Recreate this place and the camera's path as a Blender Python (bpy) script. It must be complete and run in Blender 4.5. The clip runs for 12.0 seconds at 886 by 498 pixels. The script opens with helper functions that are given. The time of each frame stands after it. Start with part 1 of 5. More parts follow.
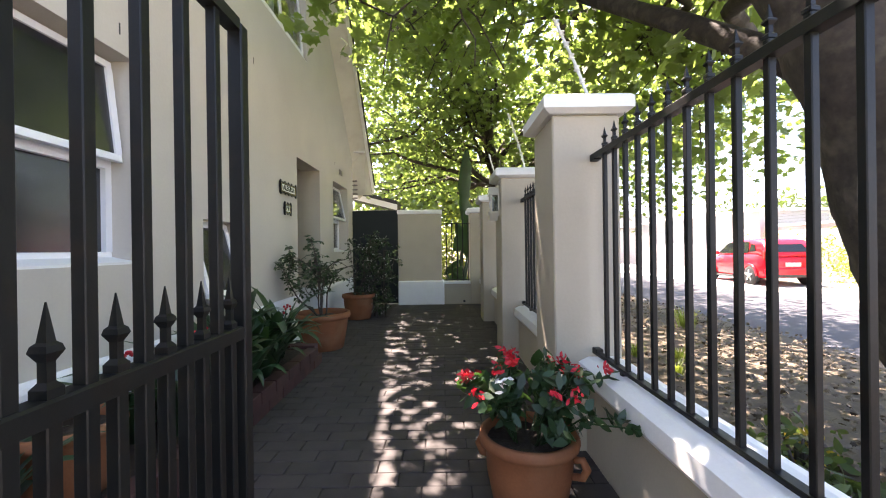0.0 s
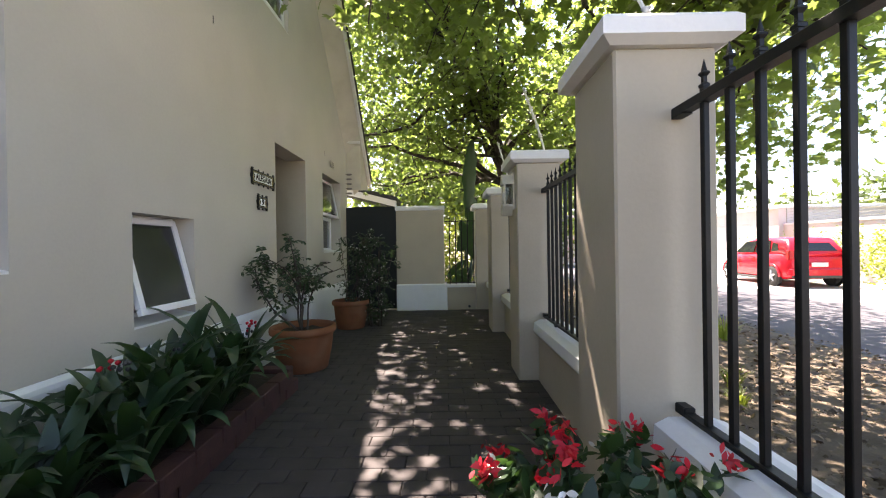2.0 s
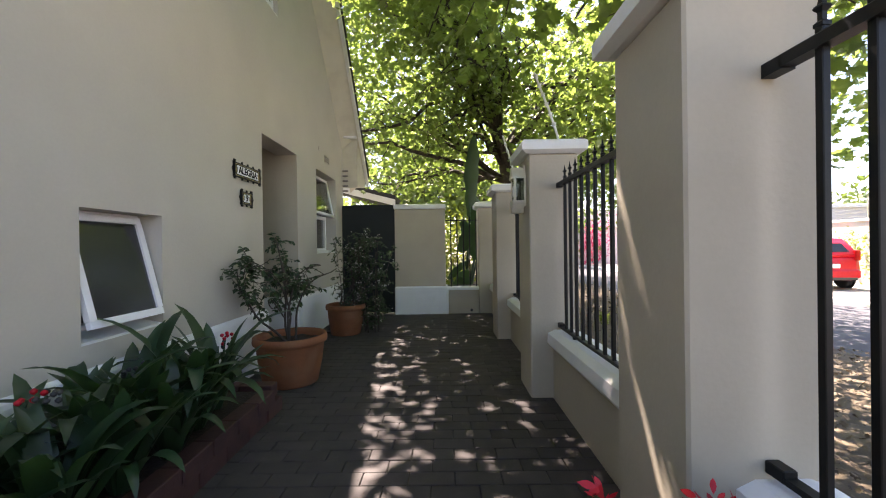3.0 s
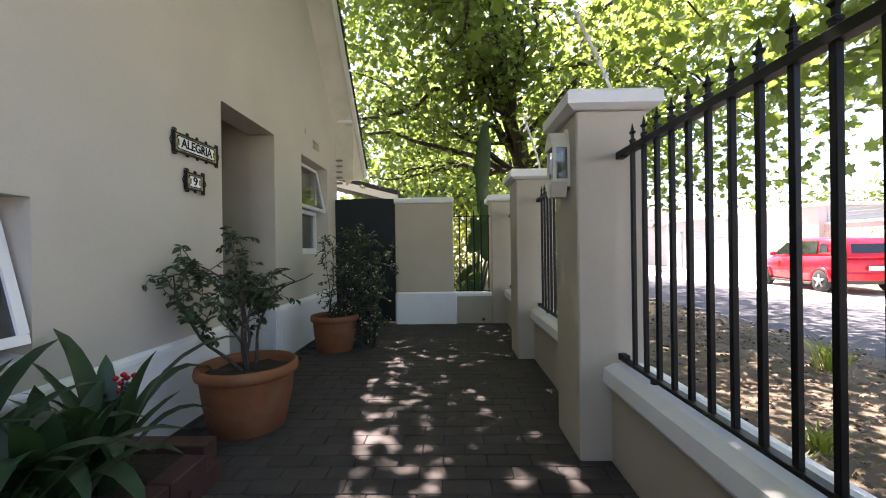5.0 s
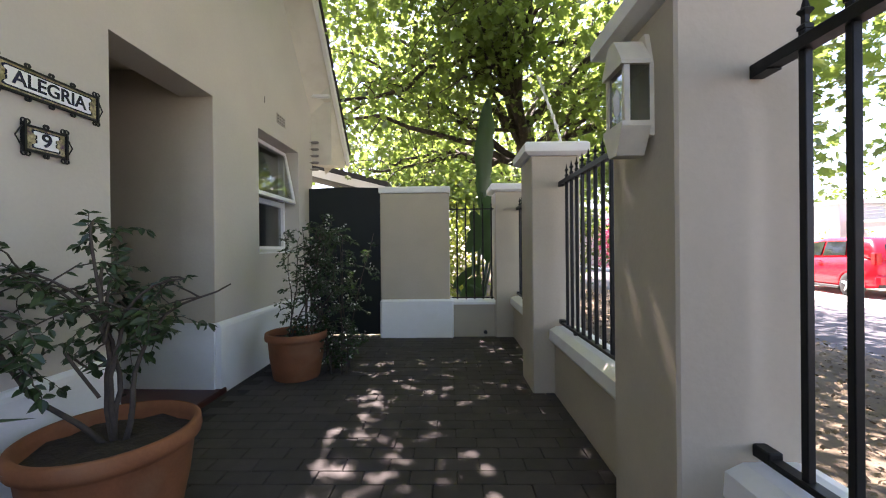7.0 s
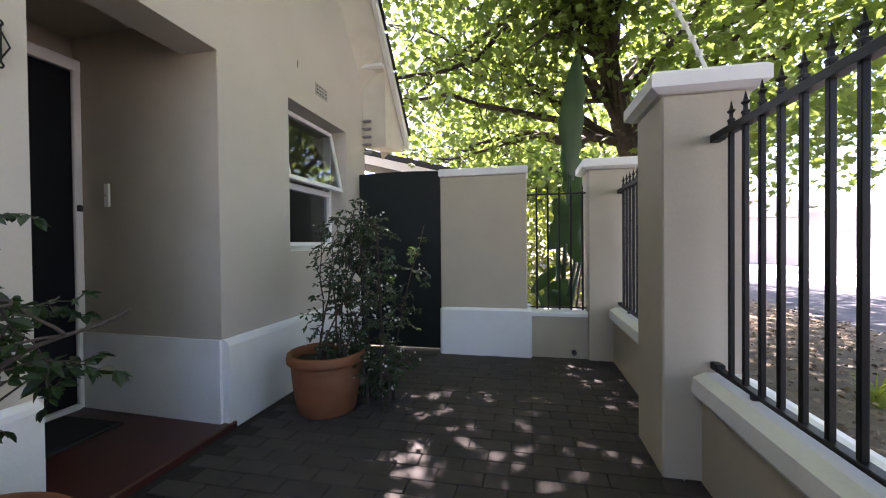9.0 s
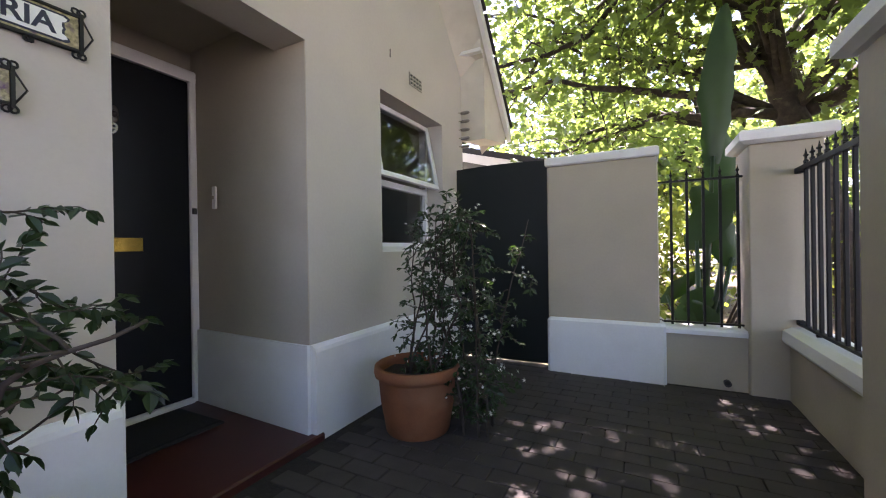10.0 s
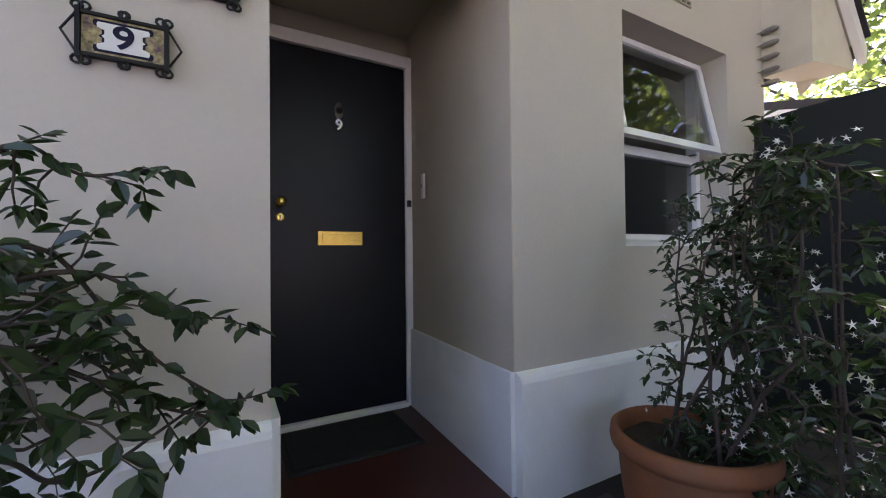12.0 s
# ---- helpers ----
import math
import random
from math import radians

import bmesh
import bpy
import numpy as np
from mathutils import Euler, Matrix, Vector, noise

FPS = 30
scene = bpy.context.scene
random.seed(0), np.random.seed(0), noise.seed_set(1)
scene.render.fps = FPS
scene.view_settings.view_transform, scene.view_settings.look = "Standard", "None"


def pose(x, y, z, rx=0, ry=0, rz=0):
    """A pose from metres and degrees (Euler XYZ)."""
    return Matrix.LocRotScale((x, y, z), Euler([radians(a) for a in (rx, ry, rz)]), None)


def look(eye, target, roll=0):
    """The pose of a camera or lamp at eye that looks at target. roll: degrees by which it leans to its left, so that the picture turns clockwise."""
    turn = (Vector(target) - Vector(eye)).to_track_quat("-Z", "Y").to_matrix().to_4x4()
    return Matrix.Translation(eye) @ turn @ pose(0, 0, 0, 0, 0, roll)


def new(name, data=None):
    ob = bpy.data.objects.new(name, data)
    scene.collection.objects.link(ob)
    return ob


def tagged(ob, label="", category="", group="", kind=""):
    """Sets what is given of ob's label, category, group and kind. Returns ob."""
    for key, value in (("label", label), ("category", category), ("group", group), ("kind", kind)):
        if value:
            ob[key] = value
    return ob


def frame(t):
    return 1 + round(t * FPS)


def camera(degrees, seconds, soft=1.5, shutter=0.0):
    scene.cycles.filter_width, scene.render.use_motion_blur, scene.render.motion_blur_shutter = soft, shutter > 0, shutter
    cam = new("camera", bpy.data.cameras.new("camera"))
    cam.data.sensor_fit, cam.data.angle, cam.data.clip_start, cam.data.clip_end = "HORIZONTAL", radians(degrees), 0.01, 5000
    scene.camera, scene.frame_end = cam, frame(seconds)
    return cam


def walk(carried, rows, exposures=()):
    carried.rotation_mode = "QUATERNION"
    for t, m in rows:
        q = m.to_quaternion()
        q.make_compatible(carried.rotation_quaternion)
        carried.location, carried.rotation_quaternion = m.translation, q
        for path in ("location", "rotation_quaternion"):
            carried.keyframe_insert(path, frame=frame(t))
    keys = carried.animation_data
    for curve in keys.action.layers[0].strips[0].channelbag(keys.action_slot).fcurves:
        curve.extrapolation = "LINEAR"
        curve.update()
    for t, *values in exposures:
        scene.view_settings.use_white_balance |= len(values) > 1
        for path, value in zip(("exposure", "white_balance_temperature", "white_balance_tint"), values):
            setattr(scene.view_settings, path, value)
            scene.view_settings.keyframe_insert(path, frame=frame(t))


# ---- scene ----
cam = camera(97.1, 12.0, 1.1)
PATH = [
    (0, (0.227, 0.471, 1.033), (0.229, 2.471, 1.03), -0.8),
    (0.5, (0.205, 0.642, 1.039), (0.2, 2.642, 1.039), -0.9),
    (1, (0.207, 0.811, 1.03), (0.201, 2.811, 1.026), -0.9),
    (1.5, (0.218, 0.985, 1.035), (0.208, 2.985, 1.028), -1.0),
    (2, (0.223, 1.149, 1.049), (0.212, 3.149, 1.041), -0.9),
    (2.5, (0.212, 1.316, 1.046), (0.201, 3.315, 1.037), -0.9),
    (3, (0.196, 1.484, 1.058), (0.188, 3.484, 1.05), -0.8),
    (5, (0.174, 2.298, 1.041), (0.134, 4.297, 1.039), -0.8),
    (5.5, (0.181, 2.494, 1.037), (0.145, 4.494, 1.031), -0.8),
    (6, (0.195, 2.734, 1.036), (0.163, 4.734, 1.036), -0.8),
    (6.5, (0.198, 2.962, 1.029), (0.171, 4.962, 1.03), -0.6),
    (8.5, (0.22, 3.88, 1.067), (-0.002, 5.867, 1.026), -0.4),
    (9, (0.208, 4.087, 1.042), (-0.211, 6.043, 1.016), -0.6),
    (9.5, (0.187, 4.274, 1.025), (-0.449, 6.17, 1.008), -0.8),
    (10, (0.106, 4.454, 1.018), (-0.804, 6.235, 1.015), -0.9),
    (10.5, (0.008, 4.622, 0.988), (-1.154, 6.25, 0.994), -0.9),
    (11, (-0.102, 4.772, 0.971), (-1.483, 6.218, 0.991), -0.8),
    (11.5, (-0.195, 4.9, 0.98), (-1.78, 6.12, 1.0), -0.9),
    (12, (-0.285, 5.031, 0.967), (-2.042, 5.985, 0.997), -0.6),
]
walk(cam, [(t, look(eye, target, roll)) for t, eye, target, roll in PATH], [(0, 3.33, 7100, 24), (1.5, 2.93, 7150, 23), (6.5, 3.18, 6750, 28), (9, 3.38, 6550, 33), (12, 3.42, 6400, 40)])

# ---- light ----
SUN_WAY = Vector((-0.155, 0.45, 0.88)).normalized()
world = bpy.data.worlds.new("sky")
scene.world = world
world.use_nodes = True
wn = world.node_tree.nodes
sky = wn.new("ShaderNodeTexSky")
sky.sky_type = "NISHITA"
sky.sun_disc = False
sky.sun_elevation = math.asin(SUN_WAY.z)
sky.sun_rotation = math.atan2(SUN_WAY.x, SUN_WAY.y)
wn["Background"].inputs["Strength"].default_value = 0.085
world.node_tree.links.new(sky.outputs[0], wn["Background"].inputs["Color"])
sun = new("sun", bpy.data.lights.new("sun", "SUN"))
sun.data.energy = 5.0
sun.data.angle = radians(0.55)
sun.data.color = (1.0, 0.95, 0.87)
sun.matrix_world = look(SUN_WAY * 30, (0, 0, 0))


# ---- materials ----
def mat(name, color, rough=0.6, metal=0.0, vary=0.15, scale=6.0, bump=0.1, fine=120.0, spots=None, per=0.0, spec=0.5):
    """A principled surface: colour varied at two scales, fine relief, optional stains and per-object variation."""
    m = bpy.data.materials.new(name)
    m.use_nodes = True
    n, l = m.node_tree.nodes, m.node_tree.links
    b = n["Principled BSDF"]
    b.inputs["Roughness"].default_value = rough
    b.inputs["Metallic"].default_value = metal
    b.inputs["Specular IOR Level"].default_value = spec
    co = n.new("ShaderNodeTexCoord")
    big, small = n.new("ShaderNodeTexNoise"), n.new("ShaderNodeTexNoise")
    big.inputs["Scale"].default_value, big.inputs["Detail"].default_value = scale, 6
    small.inputs["Scale"].default_value, small.inputs["Detail"].default_value = fine, 4
    geo = n.new("ShaderNodeNewGeometry")
    for k in (big, small):
        l.new(geo.outputs["Position"], k.inputs["Vector"])
    add = n.new("ShaderNodeMath")
    add.operation = "MULTIPLY_ADD"
    l.new(small.outputs["Fac"], add.inputs[0])
    add.inputs[1].default_value = 0.35
    l.new(big.outputs["Fac"], add.inputs[2])
    ramp = n.new("ShaderNodeMapRange")
    ramp.inputs["From Min"].default_value, ramp.inputs["From Max"].default_value = 0.4, 0.95
    ramp.inputs["To Min"].default_value, ramp.inputs["To Max"].default_value = 1 - vary, 1 + vary
    l.new(add.outputs[0], ramp.inputs["Value"])
    level = ramp.outputs[0]
    if per:
        info = n.new("ShaderNodeObjectInfo")
        pr = n.new("ShaderNodeMapRange")
        pr.inputs["To Min"].default_value, pr.inputs["To Max"].default_value = 1 - per, 1 + per
        isl = n.new("ShaderNodeMath")
        isl.operation = "ADD"
        l.new(info.outputs["Random"], isl.inputs[0])
        l.new(geo.outputs["Random Per Island"], isl.inputs[1])
        fr = n.new("ShaderNodeMath")
        fr.operation = "FRACT"
        l.new(isl.outputs[0], fr.inputs[0])
        l.new(fr.outputs[0], pr.inputs["Value"])
        mu = n.new("ShaderNodeMath")
        mu.operation = "MULTIPLY"
        l.new(level, mu.inputs[0])
        l.new(pr.outputs[0], mu.inputs[1])
        level = mu.outputs[0]
    col = n.new("ShaderNodeVectorMath")
    col.operation = "SCALE"
    col.inputs[0].default_value = color
    l.new(level, col.inputs["Scale"])
    out = col.outputs["Vector"]
    if spots:
        sc, amount, where = spots
        st = n.new("ShaderNodeTexNoise")
        st.inputs["Scale"].default_value, st.inputs["Detail"].default_value = where, 8
        l.new(geo.outputs["Position"], st.inputs["Vector"])
        sr = n.new("ShaderNodeMapRange")
        sr.inputs["From Min"].default_value, sr.inputs["From Max"].default_value = 0.52, 0.72
        sr.inputs["To Max"].default_value = amount
        l.new(st.outputs["Fac"], sr.inputs["Value"])
        mix = n.new("ShaderNodeMix")
        mix.data_type = "RGBA"
        l.new(sr.outputs[0], mix.inputs["Factor"])
        l.new(out, mix.inputs["A"])
        mix.inputs["B"].default_value = (*sc, 1)
        out = mix.outputs["Result"]
    l.new(out, b.inputs["Base Color"])
    if bump:
        bp = n.new("ShaderNodeBump")
        bp.inputs["Strength"].default_value = min(1.0, bump)
        bp.inputs["Distance"].default_value = 0.01
        l.new(add.outputs[0], bp.inputs["Height"])
        l.new(bp.outputs["Normal"], b.inputs["Normal"])
    return m


def leaf_mat(name, color, glow, rough=0.45, share=0.45):
    """A leaf: glossy diffuse face and light passing through."""
    m = mat(name, color, rough, vary=0.25, scale=9, bump=0.0, per=0.35)
    n, l = m.node_tree.nodes, m.node_tree.links
    tr = n.new("ShaderNodeBsdfTranslucent")
    tr.inputs["Color"].default_value = (*glow, 1)
    mx = n.new("ShaderNodeMixShader")
    mx.inputs[0].default_value = share
    l.new(n["Principled BSDF"].outputs[0], mx.inputs[1])
    l.new(tr.outputs[0], mx.inputs[2])
    l.new(mx.outputs[0], n["Material Output"].inputs["Surface"])
    return m


WALL = mat("taupe_plaster", (0.50, 0.465, 0.40), 0.85, vary=0.06, scale=1.6, bump=0.25, fine=60, spots=((0.40, 0.37, 0.32), 0.25, 1.3))
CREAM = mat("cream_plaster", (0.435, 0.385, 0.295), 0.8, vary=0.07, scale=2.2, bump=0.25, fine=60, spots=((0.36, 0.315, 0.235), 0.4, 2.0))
WHITE = mat("white_plaster", (0.76, 0.76, 0.74), 0.75, vary=0.06, scale=3, bump=0.2, fine=70, spots=((0.5, 0.48, 0.42), 0.3, 3.0))
TRIM = mat("white_gloss_paint", (0.78, 0.77, 0.73), 0.35, vary=0.05, scale=5, bump=0.05)
LANTERN = mat("yellowed_cream_plastic", (0.55, 0.51, 0.40), 0.4, vary=0.08, scale=20, bump=0.05)
ALU = mat("white_aluminium", (0.8, 0.8, 0.8), 0.3, vary=0.03, bump=0.0)
IRON = mat("black_iron_paint", (0.0050, 0.0058, 0.0056), 0.45, vary=0.3, scale=25, bump=0.05, fine=200, spots=((0.02, 0.011, 0.006), 0.35, 18), spec=0.28)
GATE = mat("dark_green_steel", (0.007, 0.0105, 0.0095), 0.5, vary=0.2, scale=3, bump=0.04, spec=0.3)
DOOR = mat("black_blue_door_paint", (0.0050, 0.0068, 0.0095), 0.42, vary=0.25, scale=4, bump=0.08, fine=90, spec=0.3)
BRASS = mat("polished_brass", (0.75, 0.50, 0.12), 0.22, 1.0, vary=0.15, scale=30, bump=0.03)
CHROME = mat("worn_nickel", (0.55, 0.52, 0.46), 0.25, 1.0, vary=0.1, bump=0.0)
TERRA = mat("terracotta", (0.215, 0.074, 0.026), 0.8, vary=0.22, scale=7, bump=0.2, fine=90, spots=((0.24, 0.125, 0.065), 0.5, 5))
SOIL = mat("potting_soil", (0.030, 0.020, 0.013), 0.95, vary=0.5, scale=40, bump=0.9, fine=150)
PAVER = mat("dark_clay_paver", (0.043, 0.035, 0.032), 0.8, vary=0.3, scale=8, bump=0.25, fine=110, per=0.14, spots=((0.04, 0.03, 0.026), 0.5, 3))
GROUT = mat("sandy_joint", (0.020, 0.016, 0.014), 0.95, vary=0.3, scale=30, bump=0.4)
EDGING = mat("red_edging_brick", (0.060, 0.022, 0.018), 0.75, vary=0.3, scale=10, bump=0.3, per=0.2)
RED_FLOOR = mat("red_polished_cement", (0.060, 0.014, 0.011), 0.4, vary=0.3, scale=4, bump=0.06, spots=((0.04, 0.018, 0.015), 0.6, 3))
MAT_FIBRE = mat("dark_door_mat_fibre", (0.012, 0.012, 0.013), 0.95, vary=0.4, scale=60, bump=0.8, fine=400)
BARK = mat("plane_tree_bark", (0.045, 0.034, 0.026), 0.9, vary=0.5, scale=14, bump=1.0, fine=60, spots=((0.13, 0.11, 0.08), 0.55, 11))
TWIG = mat("grey_brown_twig", (0.055, 0.042, 0.032), 0.85, vary=0.3, scale=30, bump=0.3)
PLANE_LEAF = leaf_mat("plane_tree_leaf", (0.070, 0.110, 0.030), (0.27, 0.37, 0.07), 0.42, 0.5)
SHRUB_LEAF = leaf_mat("jasmine_leaf", (0.018, 0.042, 0.014), (0.05, 0.11, 0.015), 0.35, 0.25)
STRAP_LEAF = leaf_mat("strap_leaf", (0.020, 0.050, 0.022), (0.06, 0.14, 0.03), 0.35, 0.25)
BED_LEAF = leaf_mat("bedding_leaf", (0.020, 0.050, 0.018), (0.05, 0.12, 0.02), 0.4, 0.3)
BUSH_LEAF = leaf_mat("yellow_green_bush_leaf", (0.16, 0.20, 0.035), (0.35, 0.42, 0.05), 0.5, 0.4)
FAR_LEAF = leaf_mat("dark_far_leaf", (0.045, 0.075, 0.022), (0.14, 0.2, 0.03), 0.55, 0.35)
PETAL_WHITE = leaf_mat("white_petal", (0.75, 0.75, 0.70), (0.7, 0.7, 0.6), 0.5, 0.3)
PETAL_RED = leaf_mat("red_petal", (0.55, 0.010, 0.025), (0.6, 0.02, 0.03), 0.5, 0.3)
PETAL_PINK = leaf_mat("magenta_blossom", (0.55, 0.05, 0.12), (0.6, 0.1, 0.2), 0.5, 0.3)
ASPHALT = mat("worn_asphalt", (0.065, 0.063, 0.070), 0.9, vary=0.2, scale=1.2, bump=0.5, fine=160, spots=((0.095, 0.092, 0.096), 0.5, 0.8))
VERGE = mat("dry_verge_earth", (0.12, 0.09, 0.058), 0.95, vary=0.35, scale=5, bump=0.8, fine=60, spots=((0.07, 0.052, 0.035), 0.8, 6))
LITTER = mat("dry_leaf_litter", (0.13, 0.092, 0.055), 0.8, vary=0.4, scale=12, bump=0.0, per=0.5)
PAVING = mat("pale_concrete_paving", (0.33, 0.315, 0.295), 0.85, vary=0.12, scale=2, bump=0.2)
GROUND = mat("dry_ground", (0.16, 0.14, 0.085), 0.95, vary=0.35, scale=3, bump=0.5)
STREET_WALL = mat("street_wall_paint", (0.56, 0.54, 0.53), 0.85, vary=0.08, scale=1.5, bump=0.15)
ROLL_DOOR = mat("pale_grey_garage_paint", (0.58, 0.58, 0.60), 0.6, vary=0.05, bump=0.05)
SLATE = mat("dark_roof_tile", (0.035, 0.033, 0.033), 0.8, vary=0.3, scale=8, bump=0.3)
CAR_RED = mat("red_car_paint", (0.52, 0.010, 0.022), 0.22, vary=0.05, bump=0.0)
CAR_DARK = mat("tinted_car_glass", (0.012, 0.014, 0.016), 0.06, vary=0.1, bump=0.0)
RUBBER = mat("tyre_rubber", (0.018, 0.018, 0.018), 0.85, vary=0.2, bump=0.2)
ALLOY = mat("silver_alloy", (0.6, 0.6, 0.61), 0.3, 0.9, vary=0.05, bump=0.0)
LAMP_RED = mat("red_tail_lens", (0.35, 0.006, 0.008), 0.15, vary=0.1, bump=0.0)
TILE_WHITE = mat("white_glazed_tile", (0.74, 0.74, 0.72), 0.15, vary=0.05, bump=0.0)
TILE_EDGE = mat("patterned_olive_tile", (0.30, 0.25, 0.13), 0.25, vary=0.7, scale=60, bump=0.0, spots=((0.10, 0.04, 0.10), 0.9, 45))
INK = mat("dark_blue_glaze", (0.010, 0.009, 0.035), 0.2, vary=0.1, bump=0.0)
INSIDE = mat("dim_room_paint", (0.30, 0.28, 0.25), 0.9, vary=0.05, bump=0.0)
CURTAIN = mat("grey_curtain_cloth", (0.28, 0.27, 0.27), 0.9, vary=0.1, scale=20, bump=0.2)
PLASTIC = mat("dark_plastic", (0.03, 0.03, 0.03), 0.5, vary=0.1, bump=0.0)
YELLOW = leaf_mat("yellow_leaf", (0.45, 0.32, 0.03), (0.4, 0.3, 0.03), 0.5, 0.3)
INSUL = mat("weathered_grey_porcelain", (0.20, 0.18, 0.16), 0.4, vary=0.2, scale=30, bump=0.05)
PEWTER = mat("dull_pewter", (0.10, 0.09, 0.08), 0.4, 0.8, vary=0.2, scale=40, bump=0.05)
SOFFIT = mat("pale_cream_board_paint", (0.60, 0.56, 0.46), 0.6, vary=0.08, scale=3, bump=0.08, spots=((0.45, 0.40, 0.31), 0.4, 4))
STREL = leaf_mat("wild_banana_leaf", (0.022, 0.055, 0.020), (0.06, 0.15, 0.02), 0.35, 0.25)

GLASS = bpy.data.materials.new("window_glass")
GLASS.use_nodes = True
gb = GLASS.node_tree.nodes["Principled BSDF"]
gb.inputs["Transmission Weight"].default_value = 1.0
gb.inputs["Roughness"].default_value = 0.03
gb.inputs["IOR"].default_value = 1.5
gb.inputs["Base Color"].default_value = (0.55, 0.6, 0.6, 1)


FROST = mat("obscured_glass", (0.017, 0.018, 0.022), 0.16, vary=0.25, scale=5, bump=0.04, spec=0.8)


# ---- mesh helpers ----
class Geo:
    """Collects vertices and faces for one mesh."""

    def __init__(self):
        self.v, self.f = [], []

    def add(self, verts, faces):
        k = len(self.v)
        self.v += [tuple(p) for p in verts]
        self.f += [tuple(i + k for i in f) for f in faces]
        return self

    def box(self, x0, x1, y0, y1, z0, z1, c=0.0):
        """A box, with a chamfer c on its four upright and top edges."""
        if c <= 0:
            v = [(x, y, z) for z in (z0, z1) for x, y in ((x0, y0), (x1, y0), (x1, y1), (x0, y1))]
            return self.add(v, [(3, 2, 1, 0), (4, 5, 6, 7), (0, 1, 5, 4), (1, 2, 6, 5), (2, 3, 7, 6), (3, 0, 4, 7)])
        ring = [(x0 + c, y0), (x1 - c, y0), (x1, y0 + c), (x1, y1 - c), (x1 - c, y1), (x0 + c, y1), (x0, y1 - c), (x0, y0 + c)]
        cx, cy = (x0 + x1) / 2, (y0 + y1) / 2
        tx, ty = 1 - 2 * c / (x1 - x0), 1 - 2 * c / (y1 - y0)
        v = [(x, y, z0) for x, y in ring] + [(x, y, z1 - c) for x, y in ring]
        v += [(cx + (x - cx) * tx, cy + (y - cy) * ty, z1) for x, y in ring]
        f = [tuple(range(7, -1, -1)), tuple(range(16, 24))]
        for b in (0, 8):
            f += [(b + i, b + (i + 1) % 8, b + 8 + (i + 1) % 8, b + 8 + i) for i in range(8)]
        return self.add(v, f)

    def prism(self, poly, axis, a, b):
        """A polygon (two coordinates) extruded along an axis from a to b."""
        def put(p, d):
            return {"x": (d, p[0], p[1]), "y": (p[0], d, p[1]), "z": (p[0], p[1], d)}[axis]
        n = len(poly)
        v = [put(p, a) for p in poly] + [put(p, b) for p in poly]
        f = [tuple(range(n - 1, -1, -1)), tuple(range(n, 2 * n))] + [(i, (i + 1) % n, n + (i + 1) % n, n + i) for i in range(n)]
        return self.add(v, f)

    def turned(self, profile, sides=32, at=(0, 0, 0), rot=None):
        """A profile of (radius, height) turned about z."""
        v = [(r * math.cos(2 * math.pi * i / sides), r * math.sin(2 * math.pi * i / sides), z) for r, z in profile for i in range(sides)]
        m = Matrix.Translation(at) @ (rot if rot else Matrix())
        v = [m @ Vector(p) for p in v]
        f = [(j * sides + i, j * sides + (i + 1) % sides, (j + 1) * sides + (i + 1) % sides, (j + 1) * sides + i)
             for j in range(len(profile) - 1) for i in range(sides)]
        f += [tuple(range(sides - 1, -1, -1)), tuple((len(profile) - 1) * sides + i for i in range(sides))]
        return self.add(v, f)

    def tube(self, pts, radii, sides=6, rough=0.0, rng=None):
        """A tube through points, one radius to each point."""
        pts = [Vector(p) for p in pts]
        v, f = [], []
        side = None
        for i, p in enumerate(pts):
            d = (pts[min(i + 1, len(pts) - 1)] - pts[max(i - 1, 0)]).normalized()
            if side is None:
                side = d.orthogonal().normalized()
            side = (side - d * side.dot(d)).normalized()
            up = d.cross(side)
            for k in range(sides):
                a = 2 * math.pi * k / sides
                r = radii[i] * (1 + (rng.uniform(-rough, rough) if rng else 0))
                v.append(p + (side * math.cos(a) + up * math.sin(a)) * r)
        for i in range(len(pts) - 1):
            f += [(i * sides + k, i * sides + (k + 1) % sides, (i + 1) * sides + (k + 1) % sides, (i + 1) * sides + k) for k in range(sides)]
        f += [tuple(range(sides - 1, -1, -1)), tuple((len(pts) - 1) * sides + k for k in range(sides))]
        return self.add(v, f)

    def mesh(self, name, material, smooth=False):
        me = bpy.data.meshes.new(name)
        me.from_pydata(self.v, [], self.f)
        bm = bmesh.new()
        bm.from_mesh(me)
        bmesh.ops.recalc_face_normals(bm, faces=bm.faces)
        bm.to_mesh(me)
        bm.free()
        me.materials.append(material)
        if smooth:
            me.polygons.foreach_set("use_smooth", [True] * len(me.polygons))
        return me


def part(name, geo, material, parent, label="", smooth=False):
    ob = new(name, geo.mesh(name, material, smooth) if isinstance(geo, Geo) else geo)
    ob.parent = parent
    if label:
        tagged(ob, label)
    return ob


def solid(name, geo, material, label, category, kind="", smooth=False, group=""):
    return tagged(new(name, geo.mesh(name, material, smooth)), label, category, group, kind)


def thing(name, at, label, category, group="", kind=""):
    ob = new(name)
    ob.empty_display_size = 0.1
    ob.location = at
    return tagged(ob, label, category, group, kind)


